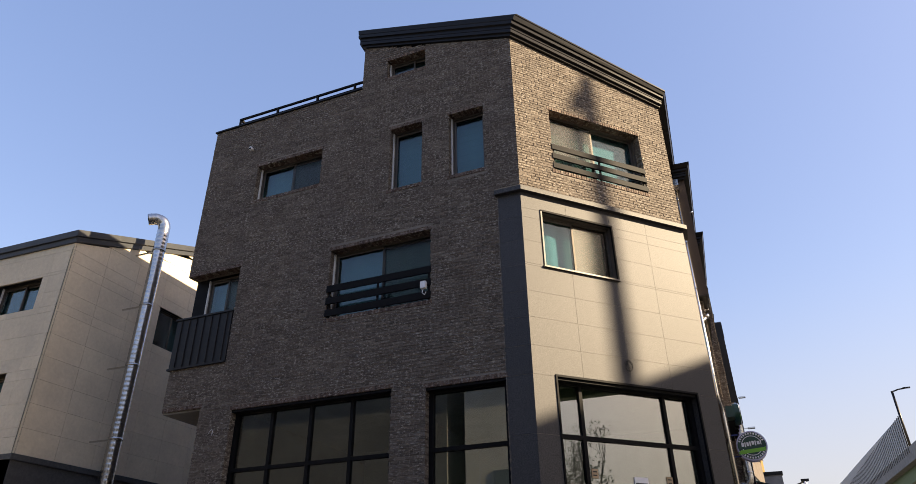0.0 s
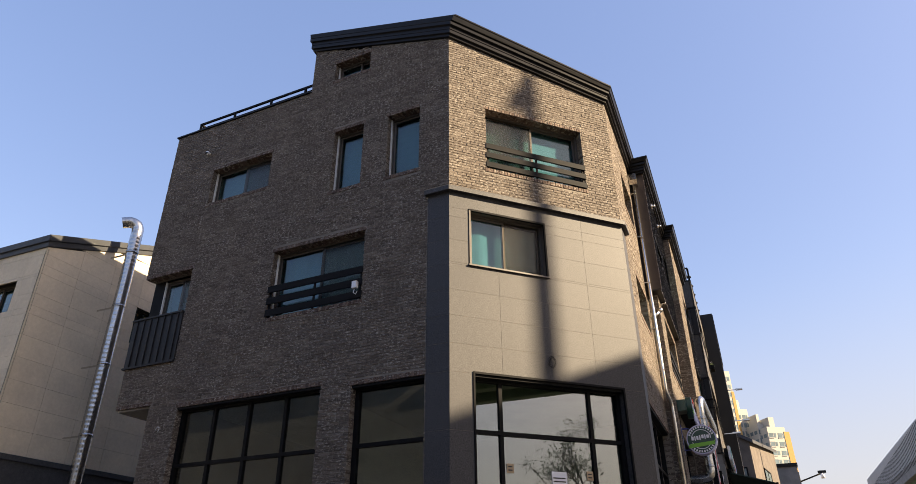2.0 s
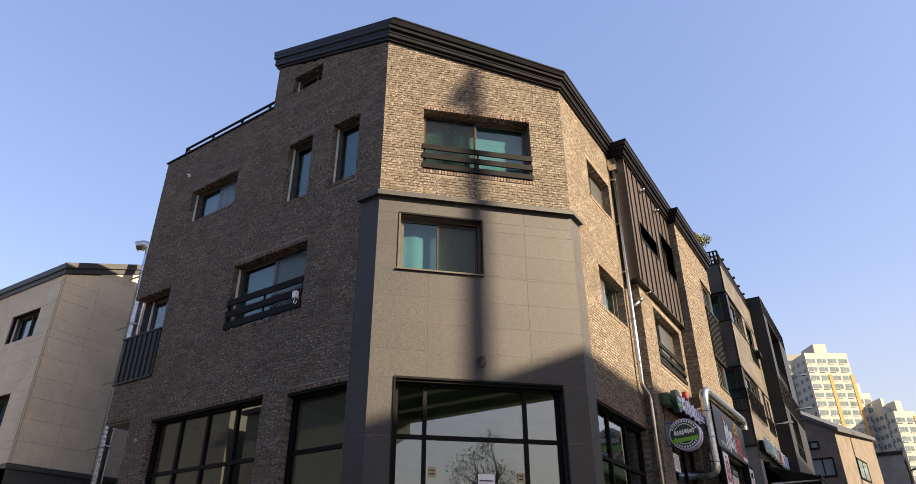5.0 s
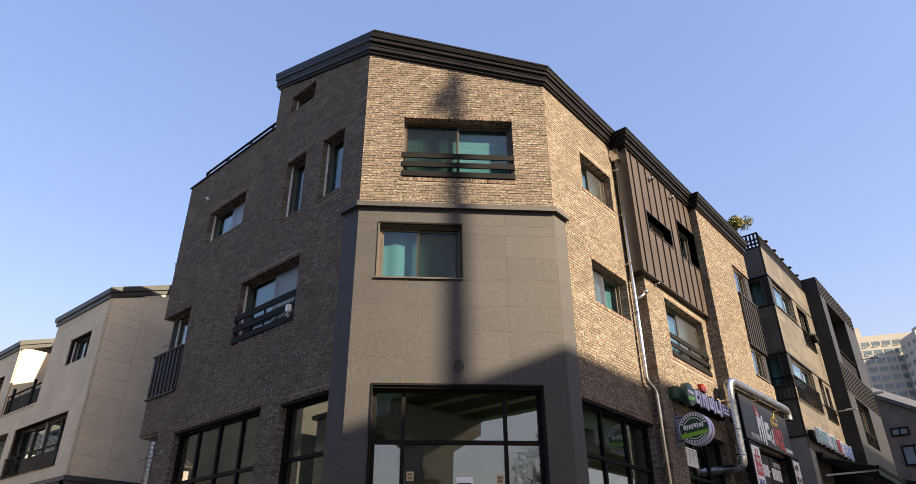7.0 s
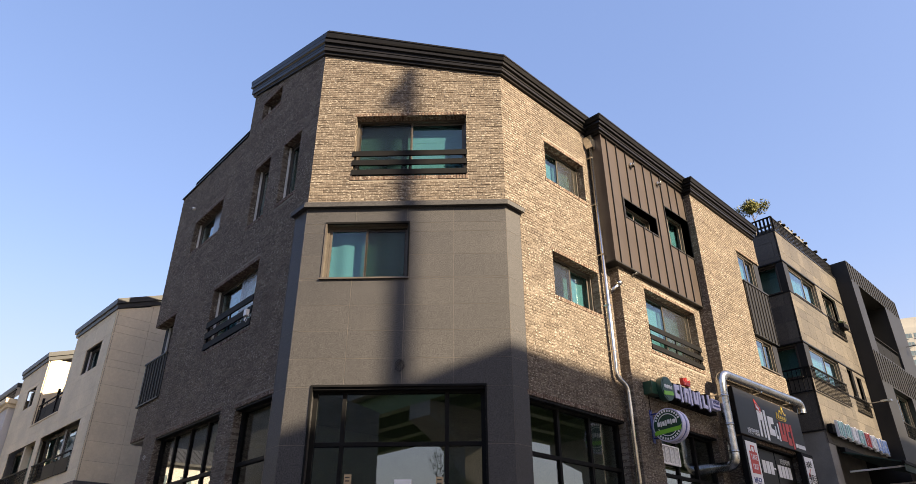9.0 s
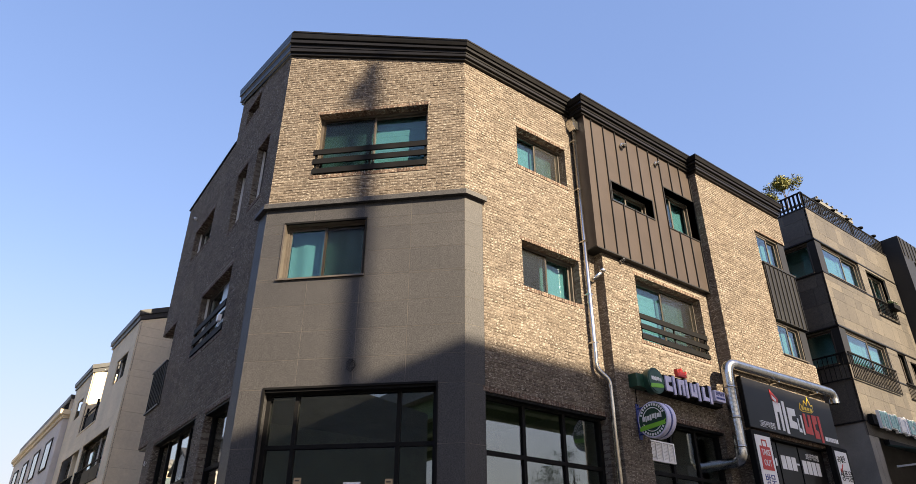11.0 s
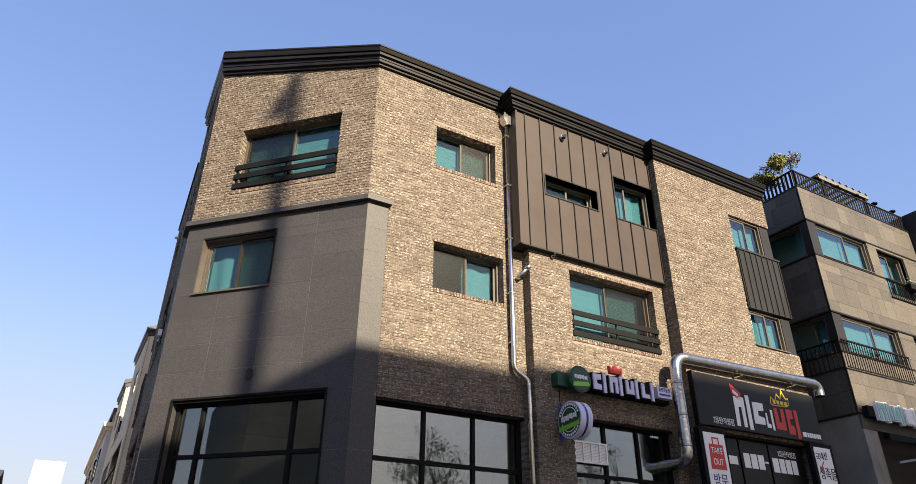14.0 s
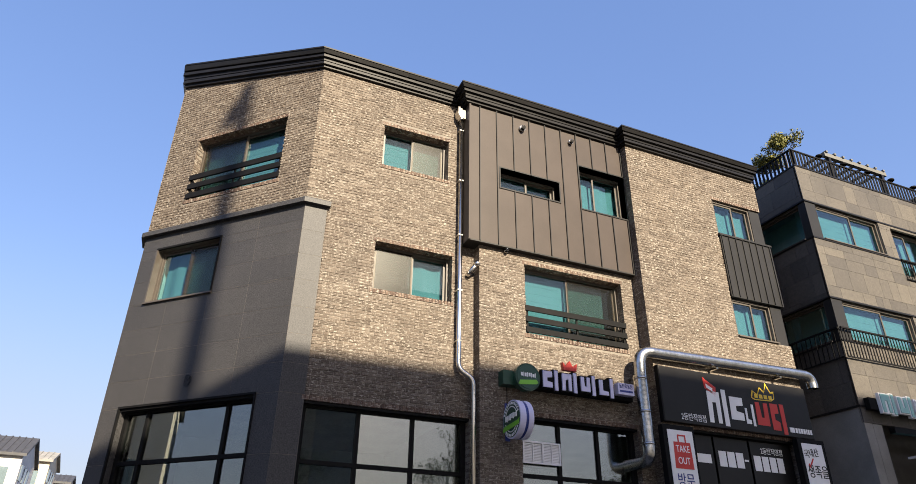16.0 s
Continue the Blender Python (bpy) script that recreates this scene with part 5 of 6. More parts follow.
def bar_rail(parent, F, u0, u1, z0, z1, v=-0.03, pitch=0.10, mat=None, name="railing", solid=False, w=0.009):
    """A metal railing with a handrail, a foot rail and many upright bars."""
    mat = mat or M_BLACK
    r = part(name, boxes((u0, u1, v - 0.025, v + 0.025, z1 - 0.04, z1)), mat, parent, "black metal railing", F)
    part("foot_rail", boxes((u0, u1, v - 0.015, v + 0.015, z0, z0 + 0.03)), mat, r)
    if solid:
        part("infill", boxes((u0 + 0.02, u1 - 0.02, v - 0.005, v + 0.005, z0 + 0.03, z1 - 0.18)), mat, r)
    n = max(2, int((u1 - u0) / (pitch if not solid else 1.0)))
    for k in range(n + 1):
        u = u0 + 0.01 + (u1 - u0 - 0.02) * k / n
        part("bar", boxes((u - w, u + w, v - 0.009, v + 0.009, z0 + 0.03, z1 - 0.04)), mat, r)
    return r


bar_rail(cream, F_N1, -19.2, -16.42, CL[2] - 0.0, CL[2] + 0.66, solid=True)
bar_rail(cream, F_N1, -20.76, -19.22, CL[2] - 0.0, CL[2] + 0.66, pitch=0.12)
# recessed balcony between the two volumes of the house
RX0, RX1 = -22.90, -19.45
part("recess_wall", boxes((RX0, RX1, 1.9, 2.0, 4.97, 10.6)), M_LIME, cream, "", F_N1)
part("recess_soffit", boxes((RX0, RX1, 1.25, 1.9, 10.02, 10.12)), M_LIME, cream, "", F_N1)
part("recess_header", boxes((RX0, RX1, 1.13, 1.25, 10.02, 10.62)), M_LIME, cream, "", F_N1)
part("balcony_floor", boxes((RX0, RX1, 0.21, 1.9, 7.62, 7.78)), M_CONC, cream, "", F_N1)
P2 = (-25.20, -21.36, 5.36, 7.04)
cladding("wall", cream, F_N1, RX0, RX1, 4.97, 7.76, 1.15, 0.605, [(-21.36, RX0 - 0.1, *P2[2:]), (CL[0], RX1 + 0.1, *CL[2:]), (RX0 - 0.1, P2[1], *P2[2:])], M_LIME, 9)
part("balcony_sill", boxes((RX0, RX1, -0.03, 0.22, 7.76, 7.81)), M_LIME, cream, "", F_N1)
bar_rail(cream, F_N1, RX0 + 0.05, RX1 - 0.05, 7.82, 8.62, v=0.10, solid=True)
for u in (RX0 + 0.5, RX1 - 1.0):
    part("rail_post", boxes((u - 0.04, u + 0.04, 0.06, 0.14, 7.82, 8.85)), M_BLACK, cream, "", F_N1)
V2 = -26.60
W2H = (-25.10, -23.75, 8.80, 9.63)
cladding("wall", cream, F_N1, V2, RX0, 4.97, 10.5, 1.2, 0.605, [W2H, P2], M_LIME, 8)
part("return_wall", boxes((RX0 - 0.2, RX0 - 0.002, 0.062, 2.0, 4.97, 10.62)), M_LIME, cream, "pale stone side of the balcony", F_N1)
part("core", boxes((V2, RX0 - 0.3, NY + 0.95, 20.0, 0, 10.4)), M_ROOMD, cream)
window(F_N1, *W2H, v=0.2, parent=cream, drape=("grey", 0, 0.6), depth=0.7)
window(F_N1, -23.20, P2[1] - 0.02, P2[2] + 0.02, P2[3], v=0.25, parent=cream, drape=("grey", 0, 0.5), depth=0.65)
window(F_N1, P2[0] + 0.02, -23.24, P2[2] + 0.02, P2[3], v=0.25, parent=cream, drape=("grey", 0, 1.0), depth=0.65, lining=False)
bar_rail(cream, F_N1, P2[0] + 0.02, P2[1] - 0.02, P2[2], P2[2] + 0.66, pitch=0.12)
bm = bmesh.new()
sweep(bm, [(V2 - 0.1, NY, 10.5), (RX0, NY, 10.5), (RX0, NY + 2.2, 11.3)], FAS)
part("fascia", bm, M_ROOFEDGE, cream)
bm = bmesh.new()
sweep(bm, [(RX0, NY + 1.15, 10.60), (RX1, NY + 1.15, 10.60)], FAS)
part("fascia", bm, M_ROOFEDGE, cream)
for x0, x1, y0, z0 in ((V2, RX0, NY, 10.6), (RX0, RX1, NY + 1.2, 10.8)):
    bm = bmesh.new()
    prism(bm, [(y0, z0 + 0.2), (NY + 4, z0 + 1.7), (NY + 4, z0 + 1.5), (y0, z0)], x0, x1, 0)
    part("roof", bm, M_TILE, cream)
# free-standing flue beside the cream house
fl = thing("flue_pipe", "tall spiral galvanised flue with a bent top", "flue")
FX, FY = -14.46, 13.62
part("pipe", ribbed_tube([(FX, FY, 0.0), (FX, FY, 11.85), *bend((FX, FY, 11.7), (FX, FY, 12.28), (FX - 0.5, FY - 0.45, 12.28), 0.30, 8), (FX - 0.36, FY - 0.33, 12.22)], 0.175, 0.13, 22, 1.035), M_GALV, fl)
for z in (5.6, 7.6, 9.4, 11.2):
    part("bracket", boxes((NX - 0.02, FX - 0.2, FY - 0.02, FY + 0.02, z, z + 0.04)), M_STEEL, fl)
    bm = bmesh.new()
    tube(bm, [(FX, FY, z - 0.02), (FX, FY, z + 0.05)], 0.188, 22)
    part("band", bm, M_GALV, fl)
# white house further along the side street
wh = thing("white_house", "pale rendered house with a cornice and a roof railing", "house")
part("wall", boxes((-44, -26.9, 11.35, 20, 0, 9.25)), simple("pale_render", (0.55, 0.53, 0.52), 0.8, vary=0.08), wh)
bm = bmesh.new()
sweep(bm, [(-44, 11.35, 9.25), (-26.9, 11.35, 9.25), (-26.9, 20, 9.25)], [(-0.1, 0), (0.08, 0), (0.1, 0.12), (0.2, 0.16), (0.22, 0.36), (-0.1, 0.4)])
part("cornice", bm, M_LIME, wh)
F_WH = wall_frame(0, 11.35, 1, 0)
bar_rail(wh, F_WH, -44, -26.9, 9.66, 10.1, v=0.1, pitch=0.16)
bm = bmesh.new()
sweep(bm, [(-44, 11.55, 10.15), (-26.9, 11.55, 10.15), (-26.9, 20, 10.15)], [(-0.3, 0), (0.14, 0), (0.15, 0.2), (-0.3, 0.25)])
part("roof_edge", bm, M_ROOFEDGE, wh, "dark metal roof edge")
for u in (-29.2, -33.0, -37.0, -41.0):
    for z in (4.6, 7.2):
        w_ = part("window", boxes((u - 0.9, u + 0.9, -0.03, 0.05, z, z + 1.3)), M_GLASSFAR, wh, "", F_WH)
        bm = bmesh.new()
        frame_bars(bm, u - 0.97, u + 0.97, z - 0.07, z + 1.37, 0.08, -0.05, 0.0)
        part("frame", bm, M_BLACK, w_)

# ---- neighbour with basalt stone on the main street ----
basalt = thing("stone_apartment", "brown basalt clad apartment block with roof terrace railing", "building")
GX, GY, GE = 1.30, 27.60, 33.55
F_G = wall_frame(GX, 0, 0, 1)
F_GS = wall_frame(0, GY, 1, 0)
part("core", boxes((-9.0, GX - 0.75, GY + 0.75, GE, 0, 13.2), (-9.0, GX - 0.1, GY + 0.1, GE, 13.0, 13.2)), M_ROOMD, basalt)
G_UP = (GY, 30.55, 10.95, 12.08)
G_LO = (GY, 30.75, 7.98, 9.12)
g_holes = [G_UP, G_LO, (31.05, 32.55, 10.45, 12.0), (31.55, 32.15, 7.95, 9.10), (32.45, 33.0, 7.7, 8.95), (27.9, 33.4, 0, 5.85)]
cladding("wall", basalt, F_G, GY, GE, 5.9, 13.28, 0.55, 0.60, g_holes, M_BASALT, 21, 0.55)
cladding("wall", basalt, F_GS, -9.0, GX, 6.30, 13.28, 0.6, 0.60, [(-1.6, GX + 0.1, 10.95, 12.08), (-1.6, GX + 0.1, 7.98, 9.12)], M_BASALT, 22, 0.5)
part("concrete_wall", boxes((-9.0, GX - 0.02, GY + 0.02, GY + 0.3, 0, 6.30)), M_CONC, basalt)
part("concrete_wall", boxes((GX - 0.6, GX - 0.021, GY + 0.31, GY + 0.62, 0, 5.9)), M_CONC, basalt)
for z in (12.08, 10.91, 9.12, 7.94, 6.27, 13.27):
    bm = bmesh.new()
    sweep(bm, [(-6.0, GY, z), (GX, GY, z), (GX, GE, z)], [(-0.05, 0), (0.02, 0), (0.02, 0.045), (-0.05, 0.045)])
    part("trim", bm, M_FASCIA, basalt)
window(F_G, GY + 0.42, 30.53, 10.96, 12.07, v=0.06, split=0.55, parent=basalt, drape=("blind", 0, 1.0), depth=0.65, lining=False, margin=0.0)
window(F_G, GY + 0.42, 30.73, 7.99, 9.11, v=0.06, split=0.55, parent=basalt, drape=("blind", 0, 1.0), depth=0.65, lining=False, margin=0.0)
window(F_GS, -1.58, GX - 0.25, 10.96, 12.07, v=0.06, split=0.45, parent=basalt, drape=("curtain", 0.1, 0.3), depth=0.65, lining=False, margin=0.0)
window(F_GS, -1.58, GX - 0.25, 7.99, 9.11, v=0.06, split=0.45, parent=basalt, drape=("curtain", 0.5, 0.6), depth=0.65, lining=False, margin=0.0)
for z0, z1 in ((10.96, 12.07), (7.99, 9.11)):
    bm = bmesh.new()
    prism(bm, [(GX - 0.24, GY + 0.01), (GX - 0.01, GY + 0.01), (GX - 0.01, GY + 0.41), (GX - 0.24, GY + 0.41)], z0, z1, 2)
    part("corner_post", bm, M_DARKSEAM, basalt)
window(F_G, 31.06, 32.54, 10.46, 11.99, v=0.14, parent=basalt, drape=("curtain", 0.5, 0.9), depth=0.65, lining=False, margin=0.0)
window(F_G, 31.56, 32.14, 7.96, 9.09, v=0.14, parent=basalt, one=True, drape=None, depth=0.65, lining=False, margin=0.0)
window(F_G, 32.46, 32.99, 7.71, 8.94, v=0.14, parent=basalt, one=True, drape=None, depth=0.65, lining=False, margin=0.0)
bar_rail(basalt, F_G, 31.05, 32.6, 10.30, 10.95, pitch=0.11)
bar_rail(basalt, F_G, GY - 0.02, 30.75, 7.50, 8.30, v=-0.06, pitch=0.11)
bar_rail(basalt, F_GS, -1.7, GX + 0.02, 7.50, 8.30, v=-0.06, pitch=0.14)
bar_rail(basalt, F_G, 31.5, 33.05, 7.50, 8.05, pitch=0.11)
bar_rail(basalt, F_G, GY + 0.02, GE, 13.32, 13.92, v=0.06, pitch=0.14, w=0.036)
bar_rail(basalt, F_GS, -6.0, GX - 0.02, 13.32, 13.92, v=0.06, pitch=0.14, w=0.036)
# planter on the window rail
pl = thing("flower_box", "dark flower box with small flowering plants on a railing", "planter")
part("box", boxes((GX + 0.02, GX + 0.22, 32.0, 32.55, 10.74, 10.92)), M_BLACK, pl)


def leaf_cloud(blobs, n, size, seed):
    """Many small leaf blades gathered round several centres."""
    rng = random.Random(seed)
    v, f = [], []
    for _ in range(n):
        c, r = rng.choice(blobs)
        d = Vector((rng.gauss(0, 1), rng.gauss(0, 1), rng.gauss(0, 0.8)))
        p = Vector(c) + d.normalized() * r * rng.random() ** 0.4
        a = Vector((rng.gauss(0, 1), rng.gauss(0, 1), rng.gauss(0, 1))).normalized() * size * rng.uniform(0.6, 1.3)
        b = a.cross(Vector((rng.gauss(0, 1), rng.gauss(0, 1), rng.gauss(0, 1)))).normalized() * size * 0.35
        k = len(v)
        v += [p - a, p + b, p + a, p - b]
        f += [(k, k + 1, k + 2, k + 3)]
    me = bpy.data.meshes.new("leaves")
    me.from_pydata([tuple(q) for q in v], [], f)
    return me


me = leaf_cloud([((GX + 0.12, 32.1 + 0.12 * k, 10.98), 0.09) for k in range(4)], 160, 0.035, 4)
me.materials.append(M_LEAF_G)
part("plants", me, None, pl)
me = leaf_cloud([((GX + 0.12, 32.1 + 0.12 * k, 11.06), 0.06) for k in range(4)], 40, 0.02, 5)
me.materials.append(M_WHITE)
part("flowers", me, None, pl)


def branch_tree(name, base, height, seed, leaf_mat, leaves, leaf_size, label, spread=0.6, levels=3, crown_r=0.35):
    """A tapered trunk that forks several times, with leaves round the twig ends."""
    rng = random.Random(seed)
    t = thing(name, label, "tree", Matrix.Translation(base))
    bm = bmesh.new()
    tips = []

    def grow(p, d, ln, r, lv):
        q = p + d * ln
        m = p.lerp(q, 0.5) + Vector((rng.gauss(0, 1), rng.gauss(0, 1), 0)) * ln * 0.05
        pts = [p, m, q]
        tube(bm, pts, r, 6, r * 0.6, cap=False)
        if lv == 0:
            tips.append(q)
            return
        for _ in range(rng.randint(2, 4)):
            nd = (d + Vector((rng.gauss(0, spread), rng.gauss(0, spread), rng.uniform(0, 0.35)))).normalized()
            grow(p.lerp(q, rng.uniform(0.6, 1)), nd, ln * rng.uniform(0.55, 0.8), r * 0.55, lv - 1)

    grow(Vector((0, 0, 0)), Vector((0, 0, 1)), height * 0.38, height * 0.014, levels)
    part("trunk", bm, M_BARK, t)
    if leaves:
        me = leaf_cloud([(tuple(q), crown_r) for q in tips], leaves, leaf_size, seed)
        me.materials.append(leaf_mat)
        tagged(part("crown", me, None, t), kind="stuff")
    return t


branch_tree("roof_tree", (0.35, 28.6, 13.2), 2.5, 11, M_LEAF_Y, 4600, 0.055, "small yellow-green tree in a roof garden", 0.6, 3, 0.24)
branch_tree("roof_shrub", (-0.7, 28.2, 13.2), 1.1, 12, M_LEAF_G, 500, 0.05, "low green shrub in a roof garden", 0.6, 2, 0.16)
# pergola on the roof
pg = thing("pergola", "grey slatted pergola on the roof terrace", "pergola")
for x, y in ((0.85, 29.9), (0.85, 32.3), (-0.7, 29.9), (-0.7, 32.3)):
    part("post", boxes((x - 0.05, x + 0.05, y - 0.05, y + 0.05, 13.2, 14.50)), M_FASCIA, pg)
for x in (0.85, -0.7):
    part("beam", boxes((x - 0.06, x + 0.06, 29.7, 32.5, 14.50, 14.64)), M_RENDER, pg)
for k in range(8):
    part("slat", boxes((-0.8, 0.95, 29.75 + k * 0.37, 29.83 + k * 0.37, 14.64, 14.70)), M_RENDER, pg)
# roof planters along the railing
for k in range(5):
    p = thing("roof_lamp", "small black garden lamp on the roof railing", "lamp", group="roof lamps")
    y = 28.9 + k * 1.05
    part("stem", boxes((GX - 0.09, GX - 0.05, y - 0.02, y + 0.02, 13.90, 14.0)), M_BLACK, p)
    bm = bmesh.new()
    tube(bm, [(GX - 0.07, y, 14.0), (GX - 0.07, y, 14.05)], 0.10, 12)
    part("hood", bm, M_BLACK, p)
# shop sign with coloured marks
sg = thing("letter_sign", "row of teal, white and red raised block marks", "sign", F_G)
part("rail_box", boxes((27.75, 33.4, -0.16, -0.03, 6.2, 6.48)), M_BLACK, sg)
cols = [M_PALE_TEAL, M_PALE_TEAL, M_WHITE, M_PALE_TEAL, M_RED_SIGN, M_WHITE, M_PALE_BLUE, M_PALE_BLUE]
for i in range(8):
    u = 28.05 + i * 0.62
    for outline in (NOTCHED[(i + 1) % 4], [(0.74, -0.05), (0.92, -0.05), (0.92, 1.0), (0.74, 1.0)]):
        pts = [(u + 0.5 * a, 6.14 + 0.46 * b) for a, b in outline]
        bm = bmesh.new()
        prism(bm, pts, -0.27, -0.25, 1)
        part("mark", bm, cols[i], sg)
        bm = bmesh.new()
        box(bm, min(p[0] for p in pts) - 0.03, max(p[0] for p in pts) + 0.03, -0.2495, -0.165, min(p[1] for p in pts) - 0.03, max(p[1] for p in pts) + 0.03)
        part("backing", bm, M_WHITE, sg)
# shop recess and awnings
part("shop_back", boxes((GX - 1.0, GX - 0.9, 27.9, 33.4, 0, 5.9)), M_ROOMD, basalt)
for y0, y1, mt, lb in ((28.4, 33.2, M_DKGREEN_CLOTH, "dark green folding-arm awning over a shop"), (33.9, 38.5, M_DKGREEN_CLOTH, "dark green shop awning with a teal valance")):
    aw = thing("awning", lb, "awning", group="awnings")
    x0 = GX if y0 < 33 else 1.85
    bm = bmesh.new()
    prism(bm, [(x0 + 0.02, 5.75), (x0 + 1.6, 5.25), (x0 + 1.6, 5.22), (x0 + 0.02, 5.70)], y0, y1, 1)
    part("cloth", bm, mt, aw)
    part("front_bar", boxes((x0 + 1.58, x0 + 1.66, y0, y1, 5.18, 5.27)), M_BLACK, aw)
    part("valance", boxes((x0 + 1.62, x0 + 1.63, y0, y1, 4.98, 5.18)), M_TEAL_CLOTH if y0 > 33 else M_DKGREEN_CLOTH, aw)
    for y in (y0 + 0.4, y1 - 0.4):
        part("arm", boxes((x0 + 0.02, x0 + 1.6, y - 0.02, y + 0.02, 5.14, 5.19)), M_WHITE, aw)
    part("cassette", boxes((x0 + 0.01, x0 + 0.16, y0, y1, 5.70, 5.84)), M_BLACK, aw)

# ---- black metal house ----
bh = thing("black_house", "black metal clad apartment block with deep openings", "building")
F_K = wall_frame(1.85, 0, 0, 1)


K1, K2 = (34.45, 37.9, 10.2, 13.1), (34.9, 37.4, 7.0, 8.9)
kw = solid_wall("wall", F_K, GE + 0.02, 40.2, 0, 13.95, [K1, K2, (34.0, 39.0, 0, 5.2)], M_DARKSEAM, 0.9, 0.0, 0.0, "", bh)
part("side_wall", boxes((-8.0, 1.84, GE + 0.04, GE + 0.3, 0, 13.95)), M_DARKSEAM, bh)
part("core", boxes((-8.0, 0.9, GE + 0.3, 40.2, 0, 13.9)), M_ROOMD, bh)
for k in range(20):
    u = 33.7 + k * 0.33
    for a, b in ((0.3, 6.9), (8.95, 10.15), (13.12, 13.93)):
        if a < 1:
            continue
        part("seam", boxes((u, u + 0.02, -0.025, 0.0, a, b)), M_DARKSEAM, kw)
bar_rail(bh, F_K, 34.5, 37.9, 10.2, 11.0, v=0.1, solid=True)
bar_rail(bh, F_K, 34.9, 37.4, 7.0, 7.6, v=0.05, pitch=0.12)
window(F_K, 34.9, 37.4, 7.02, 8.88, v=0.2, parent=bh, drape=("blind", 0, 0.5), depth=0.7, lining=False)
window(F_K, 34.6, 36.2, 10.9, 12.9, v=0.7, parent=bh, drape=None, depth=0.9, lining=False)
pb = thing("row_house", "pale stone apartment block further along the street", "building")
part("wall", boxes((-8, 0.7, 40.3, 46.0, 0, 13.2)), M_BASALT, pb)
F_P = wall_frame(0.7, 0, 0, 1)
for u in (41.2, 43.6):
    for z in (7.4, 10.4):
        part("window", boxes((u, u + 1.6, -0.03, 0.04, z, z + 1.4)), M_GLASSFAR, pb, "", F_P)
# wall lamps on arms
for y, z, x in ((33.2, 8.05, GX), (37.5, 9.5, 1.85), (39.5, 11.6, 1.85)):
    lm = thing("wall_floodlight", "small grey floodlight on an arm", "lamp", group="wall floodlights")
    part("arm", boxes((x, x + 0.45, y - 0.02, y + 0.02, z, z + 0.04)), M_STEEL, lm)
    part("head", boxes((x + 0.40, x + 0.75, y - 0.09, y + 0.09, z - 0.02, z + 0.06)), M_STEEL, lm, bevel=0.01)

# ---- brick house down the street ----
fb = thing("brick_house", "brown brick house with a dark sloping tiled roof", "house")
def fb_top(x, y):
    return 11.45 - 0.58 * (x - 2.5) + 0.19 * (y - 53.5)


def fb_slab(over, lift, thick):
    """A sloping slab over the house's four corners."""
    bm = bmesh.new()
    ring = [(-4.0 - over, 53.5 - over), (2.5 + over, 53.5 - over), (4.4 + over, 66.0 + over), (-4.0 - over, 66.0 + over)]
    up = [bm.verts.new((x, y, fb_top(x, y) + lift)) for x, y in ring]
    lo = [bm.verts.new((x, y, 0 if thick is None else fb_top(x, y) + lift - thick)) for x, y in ring]
    bm.faces.new(up)
    bm.faces.new(lo[::-1])
    for k in range(4):
        bm.faces.new((up[k], lo[k], lo[(k + 1) % 4], up[(k + 1) % 4]))
    bmesh.ops.recalc_face_normals(bm, faces=bm.faces)
    return bm


part("wall", fb_slab(0.0, 0.0, None), M_FARBRICK, fb)
part("roof", fb_slab(0.25, 0.26, 0.25), M_SLATE, fb, "dark tiled roof")
F_FBL = wall_frame(0, 53.5, 1, 0)
F_FBR = wall_frame(2.5, 53.5, 1.9 / 12.64, 12.5 / 12.64)
for F_, x, z, w, h in ((F_FBL, 0.75, 8.55, 1.25, 1.1), (F_FBL, 0.45, 10.35, 0.9, 0.4), (F_FBL, 0.75, 5.4, 1.25, 1.1), (F_FBR, 4.6, 8.9, 3.0, 1.3), (F_FBR, 4.6, 5.6, 3.0, 1.3)):
    w_ = part("window", boxes((x, x + w, -0.04, 0.05, z, z + h)), M_GLASSFAR, fb, "", F_)
    bm = bmesh.new()
    frame_bars(bm, x - 0.06, x + w + 0.06, z - 0.06, z + h + 0.06, 0.10, -0.07, -0.02)
    box(bm, x + w / 2 - 0.04, x + w / 2 + 0.04, -0.07, -0.02, z, z + h)
    part("frame", bm, M_BLACK, w_)
gh = thing("grey_house", "plain grey rendered house down the street", "house")
part("wall", boxes((4.3, 6.2, 70, 80, 0, 12.0)), M_CONC, gh)
part("roof_edge", boxes((4.2, 6.3, 69.9, 80.1, 12.0, 12.3)), M_FASCIA, gh)
sp = thing("signal_pole", "black street pole with a camera on its arm", "pole")
bm = bmesh.new()
tube(bm, [(6.45, 75, 0), (6.45, 75, 12.2)], 0.13, 10)
part("pole", bm, M_FASCIA, sp)
bm = bmesh.new()
tube(bm, [(6.45, 75, 11.3), (8.6, 75, 12.0)], 0.07, 8)
part("arm", bm, M_FASCIA, sp)
part("camera", boxes((8.2, 8.9, 74.85, 75.15, 11.98, 12.2)), M_FASCIA, sp)
bm = bmesh.new()
tube(bm, [(8.55, 75, 11.95), (8.55, 75, 11.5)], 0.18, 10)
part("dome", bm, M_WHITE, sp)

